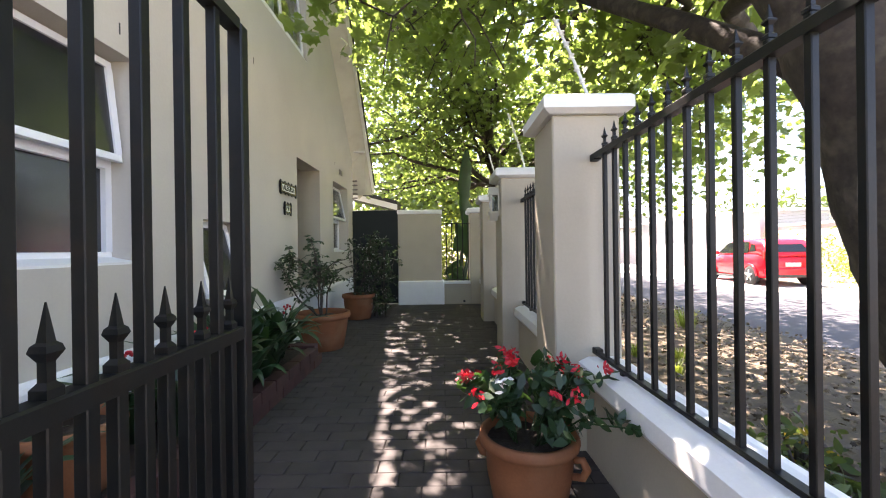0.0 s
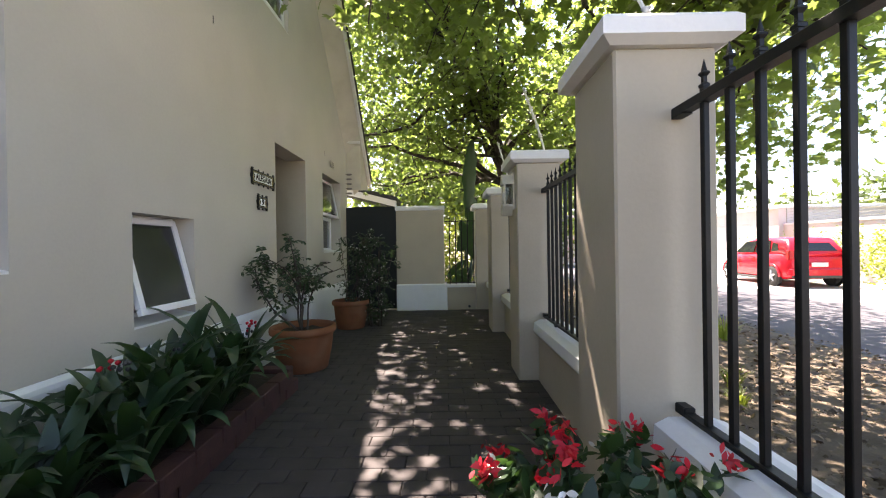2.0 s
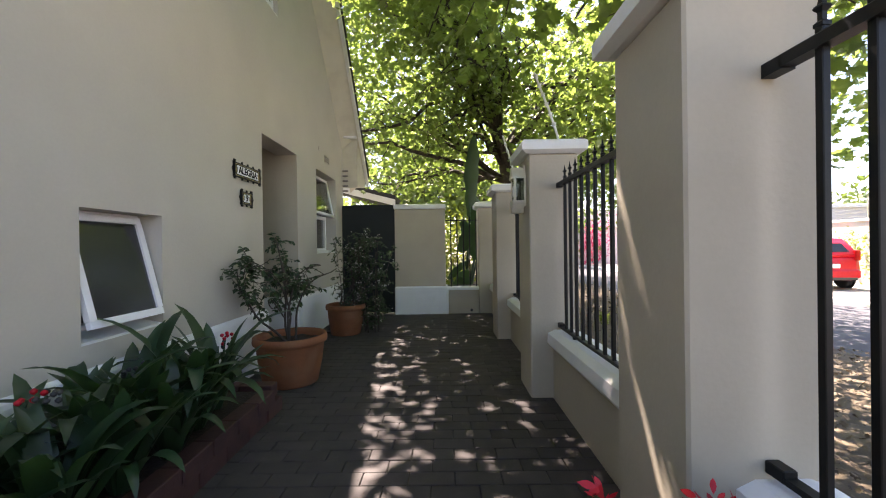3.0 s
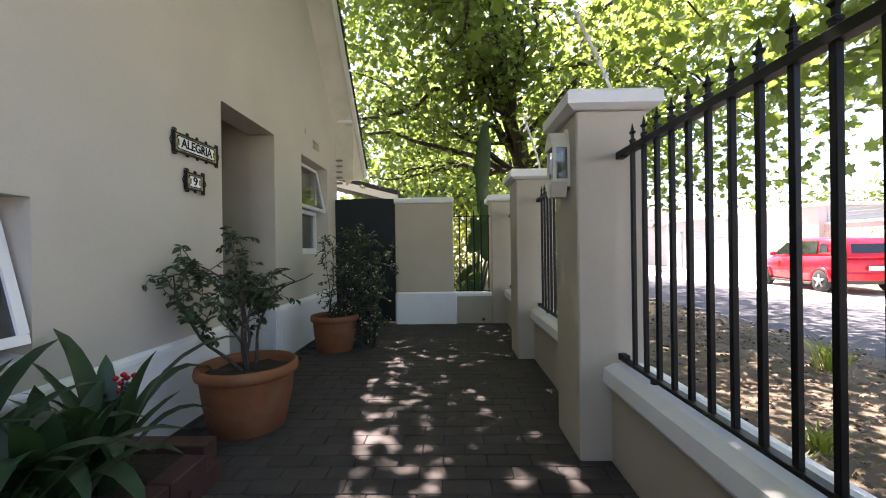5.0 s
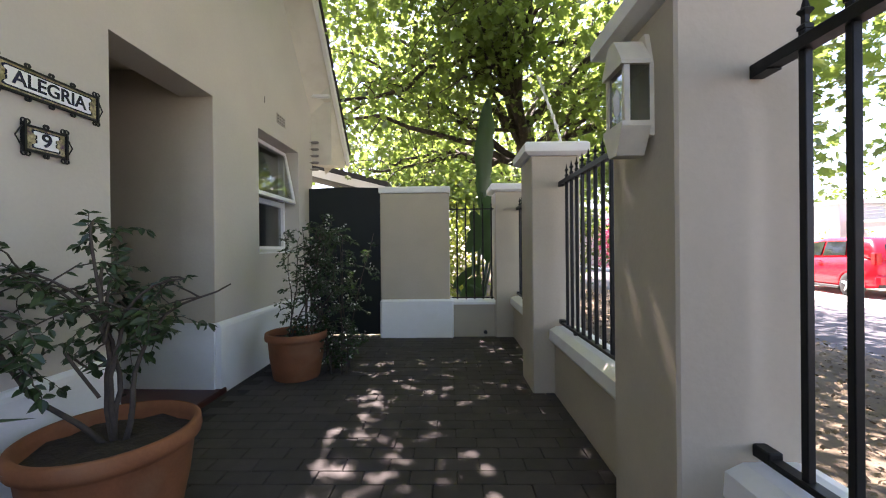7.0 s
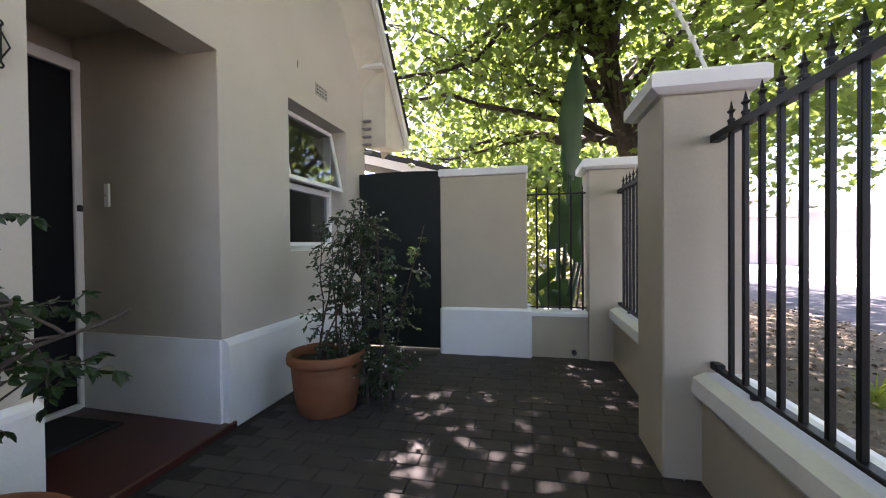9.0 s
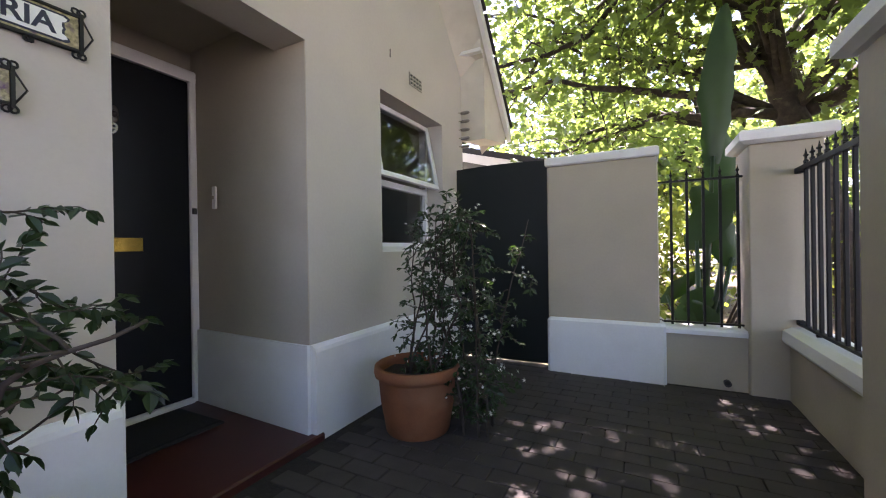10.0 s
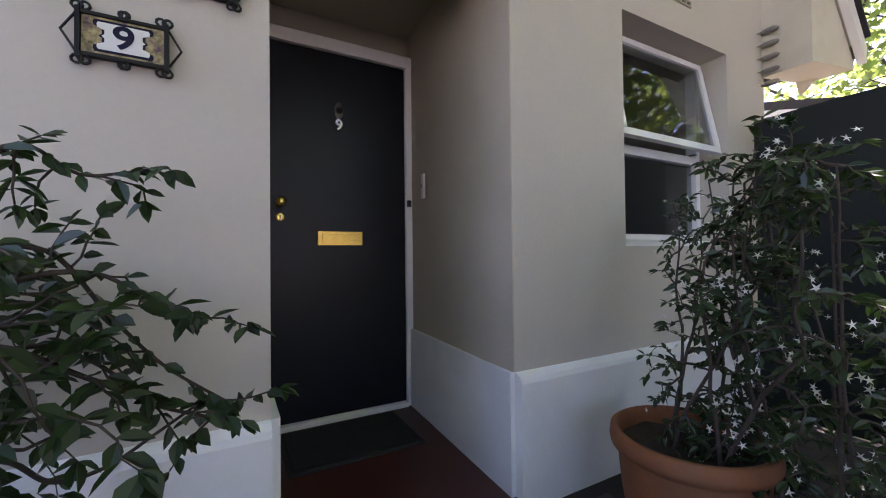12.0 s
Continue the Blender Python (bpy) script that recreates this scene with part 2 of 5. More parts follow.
def scatter(name, places, ways, sizes, shape, material, fold=0.12, seed=0):
    """One mesh of many leaves: a flat outline set at each place, facing its way, turned at random."""
    rng = np.random.default_rng(seed)
    shape = np.array(shape, float)
    k, n = len(shape), len(places)
    local = np.zeros((k, 3))
    local[:, :2] = shape
    local[:, 2] = -fold * np.abs(shape[:, 0]) - fold * 0.6 * shape[:, 1] ** 2
    w = np.array(ways, float)
    w /= np.linalg.norm(w, axis=1, keepdims=True) + 1e-9
    r = rng.normal(size=(n, 3))
    u = np.cross(r, w)
    u /= np.linalg.norm(u, axis=1, keepdims=True) + 1e-9
    s = np.cross(w, u)
    basis = np.stack([s, u, w], 1)
    v = np.einsum("kj,njc->nkc", local, basis) * np.array(sizes)[:, None, None] + np.array(places)[:, None, :]
    me = bpy.data.meshes.new(name)
    me.from_pydata(v.reshape(-1, 3).tolist(), [], np.arange(n * k).reshape(n, k).tolist())
    me.materials.append(material)
    return me


def sprigs(name, leaves, material, wide=0.23):
    """One mesh of pointed leaves, each (foot, way it points, upper face, length), folded along the rib."""
    half = [(0.0, 0.0), (0.62, 0.2), (1.0, 0.42), (0.72, 0.72), (0.0, 1.0)]
    v, f = [], []
    for foot, way, face, size in leaves:
        d = way.normalized()
        s = d.cross(face)
        s = s.normalized() if s.length > 1e-4 else d.orthogonal().normalized()
        n = s.cross(d)
        k = len(v)
        for sg in (1, -1):
            for a, b in half:
                v.append(tuple(foot + (s * sg * a * wide + d * b + n * (0.28 * a * wide - 0.22 * b * b)) * size))
        f += [tuple(k + i for i in range(5)), tuple(k + 9 - i for i in range(5))]
    me = bpy.data.meshes.new(name)
    me.from_pydata(v, [], f)
    me.materials.append(material)
    return me


def leaf_pairs(rg, line, size, skip=2, both=0.85):
    """Leaves in alternating pairs along a twig, with a tuft at its tip."""
    out = []
    for k in range(skip, len(line)):
        d = (line[k] - line[k - 1]).normalized()
        s = d.cross(Vector((0, 0, 1)))
        s = s.normalized() if s.length > 1e-3 else d.orthogonal().normalized()
        for sg in (1, -1):
            if rg.random() < both:
                w = d * 0.5 + s * sg + Vector((rg.gauss(0, 0.3), rg.gauss(0, 0.3), rg.gauss(-0.1, 0.4)))
                out.append((line[k] + d * rg.uniform(-0.006, 0.006), w, Vector((rg.gauss(0.3, 0.5), rg.gauss(-0.3, 0.5), 0.8)), size * rg.uniform(0.65, 1.15)))
    d = (line[-1] - line[-2]).normalized()
    for _ in range(3):
        out.append((line[-1], d + Vector((rg.gauss(0, 0.45), rg.gauss(0, 0.45), rg.gauss(0, 0.3))), Vector((rg.gauss(0, 0.3), rg.gauss(0, 0.3), 1)), size * rg.uniform(0.6, 1.0)))
    return out


LOBED = [(0, -0.35), (0.32, -0.42), (0.30, -0.15), (0.58, 0.02), (0.30, 0.14), (0.34, 0.42), (0.12, 0.34), (0, 0.66), (-0.12, 0.34),
         (-0.34, 0.42), (-0.30, 0.14), (-0.58, 0.02), (-0.30, -0.15), (-0.32, -0.42)]
OVAL = [(0, -0.5), (0.17, -0.28), (0.23, 0), (0.15, 0.28), (0, 0.55), (-0.15, 0.28), (-0.23, 0), (-0.17, -0.28)]
STAR = [(r * math.sin(i * math.pi / 5), r * math.cos(i * math.pi / 5)) for i in range(10) for r in [0.5 if i % 2 == 0 else 0.14]]


def letters(name, text, size, m, material, parent, depth=0.002):
    """Raised lettering, turned into a mesh."""
    cu = bpy.data.curves.new(name, "FONT")
    cu.body, cu.size, cu.extrude, cu.offset = text, size, depth, size * 0.022
    cu.align_x, cu.align_y = "CENTER", "CENTER"
    tmp = new(name, cu)
    bpy.context.view_layer.update()
    me = bpy.data.meshes.new_from_object(tmp.evaluated_get(bpy.context.evaluated_depsgraph_get()))
    bpy.data.objects.remove(tmp)
    me.materials.clear()
    me.materials.append(material)
    ob = new(name, me)
    ob.parent = parent
    ob.matrix_local = m
    return ob


# ---- ground and street ----
solid("ground", Geo().add([(-900, -900, -0.4), (900, -900, -0.4), (900, 900, -0.4), (-900, 900, -0.4)], [(0, 1, 2, 3)]), GROUND, "dry earth ground reaching to the horizon", "ground", "structure")
solid("road", Geo().prism([(4.6, -0.42), (9.1, -0.42), (9.1, -0.33), (6.8, -0.225), (4.6, -0.17)], "y", -40, 70), ASPHALT, "worn grey asphalt street under tree shade", "road", "structure")
solid("pavement", Geo().box(9.3, 13.2, -40, 70, -0.42, -0.25), PAVING, "pale sunlit concrete pavement along the street", "pavement", "structure")
solid("kerb", Geo().box(9.1, 9.3, -40, 70, -0.42, -0.24, 0.02), WHITE, "pale concrete kerb at the far side of the street", "kerb", "structure")
solid("garden_ground", Geo().box(-30, 4.6, -9, 80, -0.41, -0.215), GROUND, "dry earth on the house side of the street", "ground", "structure")
vg = Geo()
rng = random.Random(4)
nx, ny = 14, 90
for j in range(ny + 1):
    for i in range(nx + 1):
        x, y = 1.14 + i * (3.5 / nx), -6 + j * 0.34
        vg.v.append((x, y, -0.13 + 0.035 * noise.noise((x * 1.3, y * 1.3, 0)) + 0.012 * noise.noise((x * 6, y * 6, 3)) - 0.012 * max(0, i - 11)))
for j in range(ny):
    for i in range(nx):
        a = j * (nx + 1) + i
        vg.f.append((a, a + 1, a + nx + 2, a + nx + 1))
solid("verge", vg, VERGE, "uneven dry earth verge strewn with leaf litter", "verge", "structure", smooth=True)

# ---- house ----
WX = -1.495
TIP_Y, TIP_Z, RISE, APEX_Y = 8.7, 2.32, 1.12, 4.3


def rake(y):
    return TIP_Z + RISE * (TIP_Y - APEX_Y - abs(y - APEX_Y))


def gable_wall(name, x0, x1, holes, y0, y1, drop, material, label):
    """A gabled wall with openings, as upright strips between the openings' sides."""
    cuts = sorted({y0, y1, APEX_Y, *(h[0] for h in holes), *(h[1] for h in holes)})
    g = Geo()
    for a, b in zip(cuts, cuts[1:]):
        spans, z = [], -0.2
        for h in sorted((h for h in holes if h[0] <= a and h[1] >= b), key=lambda h: h[2]):
            if h[2] > z:
                spans.append((z, h[2]))
            z = h[3]
        for p, q in spans:
            g.prism([(a, p), (b, p), (b, q), (a, q)], "x", x0, x1)
        g.prism([(a, z), (b, z), (b, rake(b) - drop), (a, rake(a) - drop)], "x", x0, x1)
    return solid(name, g, material, label, "wall", "structure")


WIN1 = (1.15, 2.68, 0.97, 2.11)
WIN2 = (3.29, 3.82, 0.62, 1.27)
PORCH = (5.13, 6.0, -0.2, 2.15)
WIN3 = (6.67, 7.6, 1.0, 2.13)
WIN4 = (4.15, 5.53, 3.46, 4.7)
gable_wall("wall_east", WX - 0.24, WX, [WIN1, WIN2, PORCH, WIN3, WIN4], 0.3, 8.05, 0.14, WALL, "taupe painted plaster gable wall of the house")
g = Geo()
g.prism([(0.3, -0.2), (8.05, -0.2), (8.05, rake(8.05) - 0.14), (APEX_Y, rake(APEX_Y) - 0.14), (0.3, rake(0.3) - 0.14)], "x", -6.2, -6.0)
solid("wall_west", g, INSIDE, "plain back wall closing the house", "wall", "structure")
for nm, ya, yb in (("wall_south", 0.3, 0.5), ("wall_north", 7.85, 8.05)):
    solid(nm, Geo().box(-6.0, WX - 0.24, ya, yb, -0.2, rake(ya) - 0.2), WALL, "plain plaster side wall closing the house", "wall", "structure")
solid("house_floor", Geo().box(-6.0, WX - 0.24, 0.5, 7.85, -0.2, 0.01), INSIDE, "dim plain floor inside the house", "floor", "structure")
solid("ceiling", Geo().box(-6.0, WX - 0.24, 0.5, 7.85, 2.55, 2.6), INSIDE, "plain ceiling inside the house", "ceiling", "structure")

# plinth, stepped out from the wall with a rounded top edge
for nm, a, b in (("plinth", 0.3, 5.13), ("plinth", 6.0, 8.06)):
    p = [(WX - 0.01, -0.05), (WX + 0.04, -0.05), (WX + 0.04, 0.47), (WX + 0.033, 0.49), (WX + 0.015, 0.505), (WX - 0.01, 0.51)]
    solid(nm, Geo().prism(p, "y", a, b), WHITE, "white painted plinth along the foot of the house wall", "plinth", "structure")

# porch recess: side walls, ceiling, floor, back wall round the door
DX = -2.57
RECESS_TOP = 2.36
solid("porch_wall_south", Geo().box(DX - 0.1, WX - 0.24, 4.95, 5.13, 0, RECESS_TOP), WALL, "shaded plaster side wall of the porch recess", "wall", "structure")
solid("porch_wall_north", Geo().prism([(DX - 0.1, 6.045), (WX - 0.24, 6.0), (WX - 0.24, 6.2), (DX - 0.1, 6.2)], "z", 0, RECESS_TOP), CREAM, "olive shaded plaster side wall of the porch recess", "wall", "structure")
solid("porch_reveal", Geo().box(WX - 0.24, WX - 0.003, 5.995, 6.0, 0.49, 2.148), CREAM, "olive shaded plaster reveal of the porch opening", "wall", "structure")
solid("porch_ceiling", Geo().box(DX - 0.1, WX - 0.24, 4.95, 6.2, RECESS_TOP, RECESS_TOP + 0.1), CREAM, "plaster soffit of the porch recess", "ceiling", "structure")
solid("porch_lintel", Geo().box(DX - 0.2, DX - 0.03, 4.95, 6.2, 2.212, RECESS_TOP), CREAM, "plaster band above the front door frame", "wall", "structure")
p = [(DX, -0.02), (WX + 0.05, -0.02), (WX + 0.05, 0.022), (WX + 0.04, 0.03), (DX, 0.034)]
solid("porch_floor", Geo().prism(p, "y", 5.13, 6.045), RED_FLOOR, "red polished cement porch floor", "floor", "structure")
for ya, yb, yc in ((5.12, 5.155, 5.155), (6.2, 5.978, 6.015)):
    q = Geo().prism([(DX + 0.04, yc), (WX - 0.001, yb), (WX - 0.001, ya), (DX + 0.04, ya)], "z", 0.03, 0.508)
    solid("plinth", q, WHITE, "white painted plinth in the porch recess", "plinth", "structure")

# ---- front door ----
door = thing("door_1", (DX, 5.6, 0.034), "closed black front door in a white frame with brass fittings", "door", kind="structure")


def rel(ob, x, y, z):
    return (x - ob.location.x, y - ob.location.y, z - ob.location.z)


g = Geo().box(-0.03, 0.015, -0.405, 0.395, 0.03, 2.105, 0.004)
part("door_leaf", g, DOOR, door, "flat black-blue painted door leaf")
for nm, b in (("door_jamb", (-0.06, 0.035, 0.395, 0.438, 0, 2.17)), ("door_jamb", (-0.06, 0.035, -0.448, -0.405, 0, 2.17)), ("door_head", (-0.06, 0.038, -0.448, 0.438, 2.107, 2.18))):
    part(nm, Geo().box(*b, 0.006), TRIM, door, "white painted door frame")
part("threshold", Geo().box(-0.05, 0.05, -0.405, 0.395, 0, 0.028, 0.006), TRIM, door, "white painted threshold strip")
slot = part("letter_plate", Geo().box(0.016, 0.024, -0.14, 0.12, 0.995, 1.075, 0.003), BRASS, door, "polished brass letter plate")
part("letter_flap", Geo().box(0.025, 0.031, -0.115, 0.095, 1.012, 1.058, 0.002), BRASS, slot, "hinged brass flap")
part("peep_lens", Geo().box(0.031, 0.034, -0.02, 0.06, 1.02, 1.05, 0.001), BRASS, slot)
turn_y = Matrix.Rotation(radians(90), 4, "Y")
knob = part("door_knob", Geo().turned([(0.026, 0), (0.026, 0.006), (0.012, 0.012), (0.012, 0.03), (0.026, 0.04), (0.028, 0.052), (0.018, 0.062), (0.002, 0.064)], 20, (0.015, -0.335, 1.225), turn_y), BRASS, door, "round brass knob", True)
part("key_escutcheon", Geo().turned([(0.022, 0), (0.022, 0.004), (0.015, 0.006), (0.002, 0.007)], 20, (0.015, -0.335, 1.145), turn_y), BRASS, door, "brass key escutcheon")
part("keyhole", Geo().box(0.022, 0.024, -0.339, -0.331, 1.132, 1.158), INK, door)
kn = part("door_knocker", Geo().turned([(0.016, 0), (0.019, 0.005), (0.014, 0.011), (0.007, 0.018), (0.002, 0.02)], 16, (0.02, -0.015, 1.775), turn_y), PEWTER, door, "dull metal knocker boss", True)
part("knocker_plate", Geo().turned([(0.045, 0), (0.045, 0.003), (0.03, 0.006), (0.002, 0.007)], 20, (0.015, -0.015, 1.775), Matrix.Diagonal((1, 0.55, 1.1, 1)) @ turn_y), PEWTER, kn)
letters("door_number", "9", 0.085, Matrix.Translation((0.017, -0.015, 1.69)) @ Euler((radians(90), 0, radians(90))).to_matrix().to_4x4(), CHROME, door)
part("strike_box", Geo().box(0.03, 0.05, 0.40, 0.425, 1.235, 1.275, 0.003), PLASTIC, door, "dark latch box on the frame")
bell = thing("door_bell_plate", (-2.29, 5.972, 1.36), "narrow white bell push plate on the porch wall", "bell push")
part("plate", Geo().box(-0.018, 0.018, 0.016, 0.03, -0.07, 0.07, 0.003), TRIM, bell)
part("button", Geo().box(-0.006, 0.006, 0.01, 0.018, -0.01, 0.01, 0.002), CREAM, bell)
mt = thing("door_mat", (DX + 0.3, 5.56, 0.034), "dark fibre door mat lying at the front door", "door mat")
part("mat_pad", Geo().box(-0.2, 0.2, -0.3, 0.3, 0, 0.018, 0.006), MAT_FIBRE, mt)
part("mat_border", Geo().box(-0.22, 0.22, -0.32, 0.32, 0, 0.009, 0.003), RUBBER, mt)


# ---- windows ----
def sash(g, y0, y1, z0, z1, x, w, d):
    """Four frame bars round a pane."""
    g.box(x - d, x, y0, y1, z0, z0 + w, 0.004).box(x - d, x, y0, y1, z1 - w, z1, 0.004)
    g.box(x - d, x, y0, y0 + w, z0 + w, z1 - w).box(x - d, x, y1 - w, y1, z0 + w, z1 - w)
    return g


def window(name, hole, label, split, tilt, depth=0.13, glass=GLASS, curtain=False, mullion=None):
    """A white window in its reveal: fixed light below, top-hung sash above standing open by tilt degrees."""
    y0, y1, z0, z1 = hole
    x = WX - depth
    ob = thing(name, (x, (y0 + y1) / 2, z0), label, "window", kind="structure")
    h, half = z1 - z0, (y1 - y0) / 2
    part("window_frame", sash(Geo(), -half, half, 0.03, h, 0, 0.04, 0.06), ALU, ob, "white aluminium frame")
    sill = [(-0.06, 0), (depth - 0.002, 0), (depth - 0.002, 0.012), (0.0, 0.04), (-0.06, 0.04)]
    part("window_sill", Geo().prism(sill, "y", -half, half), WHITE, ob, "sloping white plaster sill")
    stops = [-half + 0.04, *( [mullion] if mullion is not None else [] ), half - 0.04]
    if mullion is not None:
        part("mullion", Geo().box(-0.055, 0.004, mullion - 0.025, mullion + 0.025, 0.07, h - 0.04), ALU, ob)
    if split:
        part("transom", Geo().box(-0.055, 0.004, -half + 0.04, half - 0.04, split - 0.03, split + 0.02, 0.003), ALU, ob)
    for a, b in zip(stops, stops[1:]):
        if split:
            pane = part("pane", Geo().box(-0.035, -0.029, a, b, 0.07, split - 0.03), glass, ob)
            pane.visible_shadow = False
        base = split + 0.0 if split else 0.05
        top = h - 0.02
        s = part("open_sash", sash(Geo(), a - 0.015, b + 0.015, base - top, 0, 0.03, 0.04, 0.03), ALU, ob, "white top-hung sash standing ajar")
        s.matrix_local = Matrix.Translation((0.0, 0, top)) @ Matrix.Rotation(radians(-tilt), 4, "Y")
        gl = part("pane", Geo().box(0.012, 0.018, a + 0.02, b - 0.02, base - top + 0.035, -0.035), glass, s)
        gl.visible_shadow = False
        part("stay_arm", Geo().box(-0.06, 0.03, b - 0.06, b - 0.045, base - top + 0.02, base - top + 0.03), CHROME, ob).matrix_local = Matrix.Translation((0.0, 0, top))
    if curtain:
        cg = Geo()
        n = 30
        for i in range(n + 1):
            yy = 0.05 + (half - 0.08) * i / n
            xx = -0.13 + 0.02 * math.sin(i * 1.7)
            cg.v += [(xx, yy, -0.05), (xx, yy, h + 0.05)]
        cg.f = [(2 * i, 2 * i + 2, 2 * i + 3, 2 * i + 1) for i in range(n)]
        part("curtain", cg, CURTAIN, ob, "grey curtain drawn behind the glass", True)
    return ob


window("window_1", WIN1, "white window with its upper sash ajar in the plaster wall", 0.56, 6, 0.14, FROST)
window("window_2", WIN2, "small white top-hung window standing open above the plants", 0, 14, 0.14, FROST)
window("window_3", WIN3, "white window with its upper sash open beside the gate", 0.53, 11, 0.16)
window("window_4", WIN4, "white upstairs window in the gable", 0, 4, 0.14, mullion=0.0)

vent = thing("air_brick", (WX, 7.145, 2.30), "small cream louvred air brick in the plaster wall", "air brick")
part("backing", Geo().box(-0.005, 0.001, -0.09, 0.09, 0, 0.09), PLASTIC, vent)
for i in range(5):
    part("upright", Geo().box(0.001, 0.009, -0.095 + i * 0.045, -0.085 + i * 0.045, -0.004, 0.094), WALL, vent)
for i in range(4):
    part("bar", Geo().box(0.001, 0.009, -0.095, 0.095, -0.004 + i * 0.0293, 0.006 + i * 0.0293), WALL, vent)

for y, z in ((2.58, 2.24), (4.09, 2.79), (6.80, 2.43)):
    solid("weep_slot", Geo().box(WX - 0.003, WX + 0.002, y - 0.004, y + 0.004, z - 0.03, z + 0.03), PLASTIC, "thin dark weep slot in the plaster wall", "weep slot", group="weep slots in the wall")

# ---- roof ----
roof = thing("roof", (-1.2, APEX_Y, rake(APEX_Y)), "steep gable roof with white bargeboards and dark tiles", "roof", kind="structure")
for s in (1, -1):
    ln = TIP_Y - APEX_Y
    lo = -RISE * ln
    sh = [(0, 0.0), (s * ln, lo), (s * ln, lo - 0.07), (0, -0.07)]
    part("roof_slab", Geo().prism(sh, "x", -5.2, 0.0), SLATE, roof, "dark tiled roof slope")
    bb = [(0, -0.02), (s * ln, lo - 0.02), (s * (ln - 0.02), lo - 0.13), (0, -0.15)]
    part("bargeboard", Geo().prism(bb, "x", -0.03, 0.012), TRIM, roof, "white painted bargeboard")
    sv = [(x, y, zz) for y, z in ((0, 0), (s * (ln - 0.1), lo + 0.11)) for x, zz in ((-0.03, z - 0.12), (-0.3, z - 0.36), (-0.3, z - 0.10), (-0.03, z - 0.08))]
    part("verge_soffit", Geo().add(sv, [(0, 1, 2, 3), (7, 6, 5, 4), (0, 4, 5, 1), (1, 5, 6, 2), (2, 6, 7, 3), (3, 7, 4, 0)]), SOFFIT, roof, "cream painted soffit boarding")
    tl = Geo()
    for i in range(17):
        a, b = i / 17, (i + 0.93) / 17
        ya, yb = s * ln * a, s * ln * b
        tl.prism([(ya, lo * a + 0.002), (yb, lo * b + 0.014), (yb, lo * b + 0.032), (ya, lo * a + 0.02)], "x", -5.2, 0.035)
    part("tile_course", tl, SLATE, roof, "courses of dark roof tiles")
    eb = [(s * (8.03 - APEX_Y), 2.08 - rake(APEX_Y)), (s * (8.67 - APEX_Y), 2.17 - rake(APEX_Y)), (s * (8.67 - APEX_Y), lo - 0.0), (s * (7.95 - APEX_Y), lo + 0.70), (s * (7.95 - APEX_Y), 2.9 - rake(APEX_Y)), (s * (8.03 - APEX_Y), 2.86 - rake(APEX_Y))]
    part("eave_box", Geo().prism(eb, "x", -0.297, -0.045), SOFFIT, roof, "boxed cream eave end")
    part("eave_moulding", Geo().box(-0.297, -0.032, s * (7.94 - APEX_Y) - 0.03, s * (7.94 - APEX_Y) + 0.03, 2.88 - rake(APEX_Y), 2.91 - rake(APEX_Y)), TRIM, roof)
for i in range(5):
    ins = thing("fence_insulator", (WX, 7.97, 2.02 + i * 0.083), "grey oval electric fence insulator on the house corner", "insulator", "insulators on the wall corner")
    part("insulator_body", Geo().turned([(0.004, -0.05), (0.014, -0.04), (0.018, -0.02), (0.018, 0.02), (0.014, 0.04), (0.004, 0.05)], 12, (0.055, 0.03, 0), turn_y), INSUL, ins, "", True)
    part("hook", Geo().tube([(0.05, 0.03, 0), (0.012, 0.01, 0.0), (-0.004, 0.0, -0.004)], [0.004] * 3, 5), CHROME, ins)


# ---- name plates ----
def scroll(g, y, z, s, t, x=0.012, r=0.016):
    """A small iron curl."""
    g.tube([(x, y + s * r * (1 - k / 13) * math.sin(k * 0.62), z + t * r * (1 - k / 13) * (1 - math.cos(k * 0.62))) for k in range(11)], [0.0035] * 11, 5)


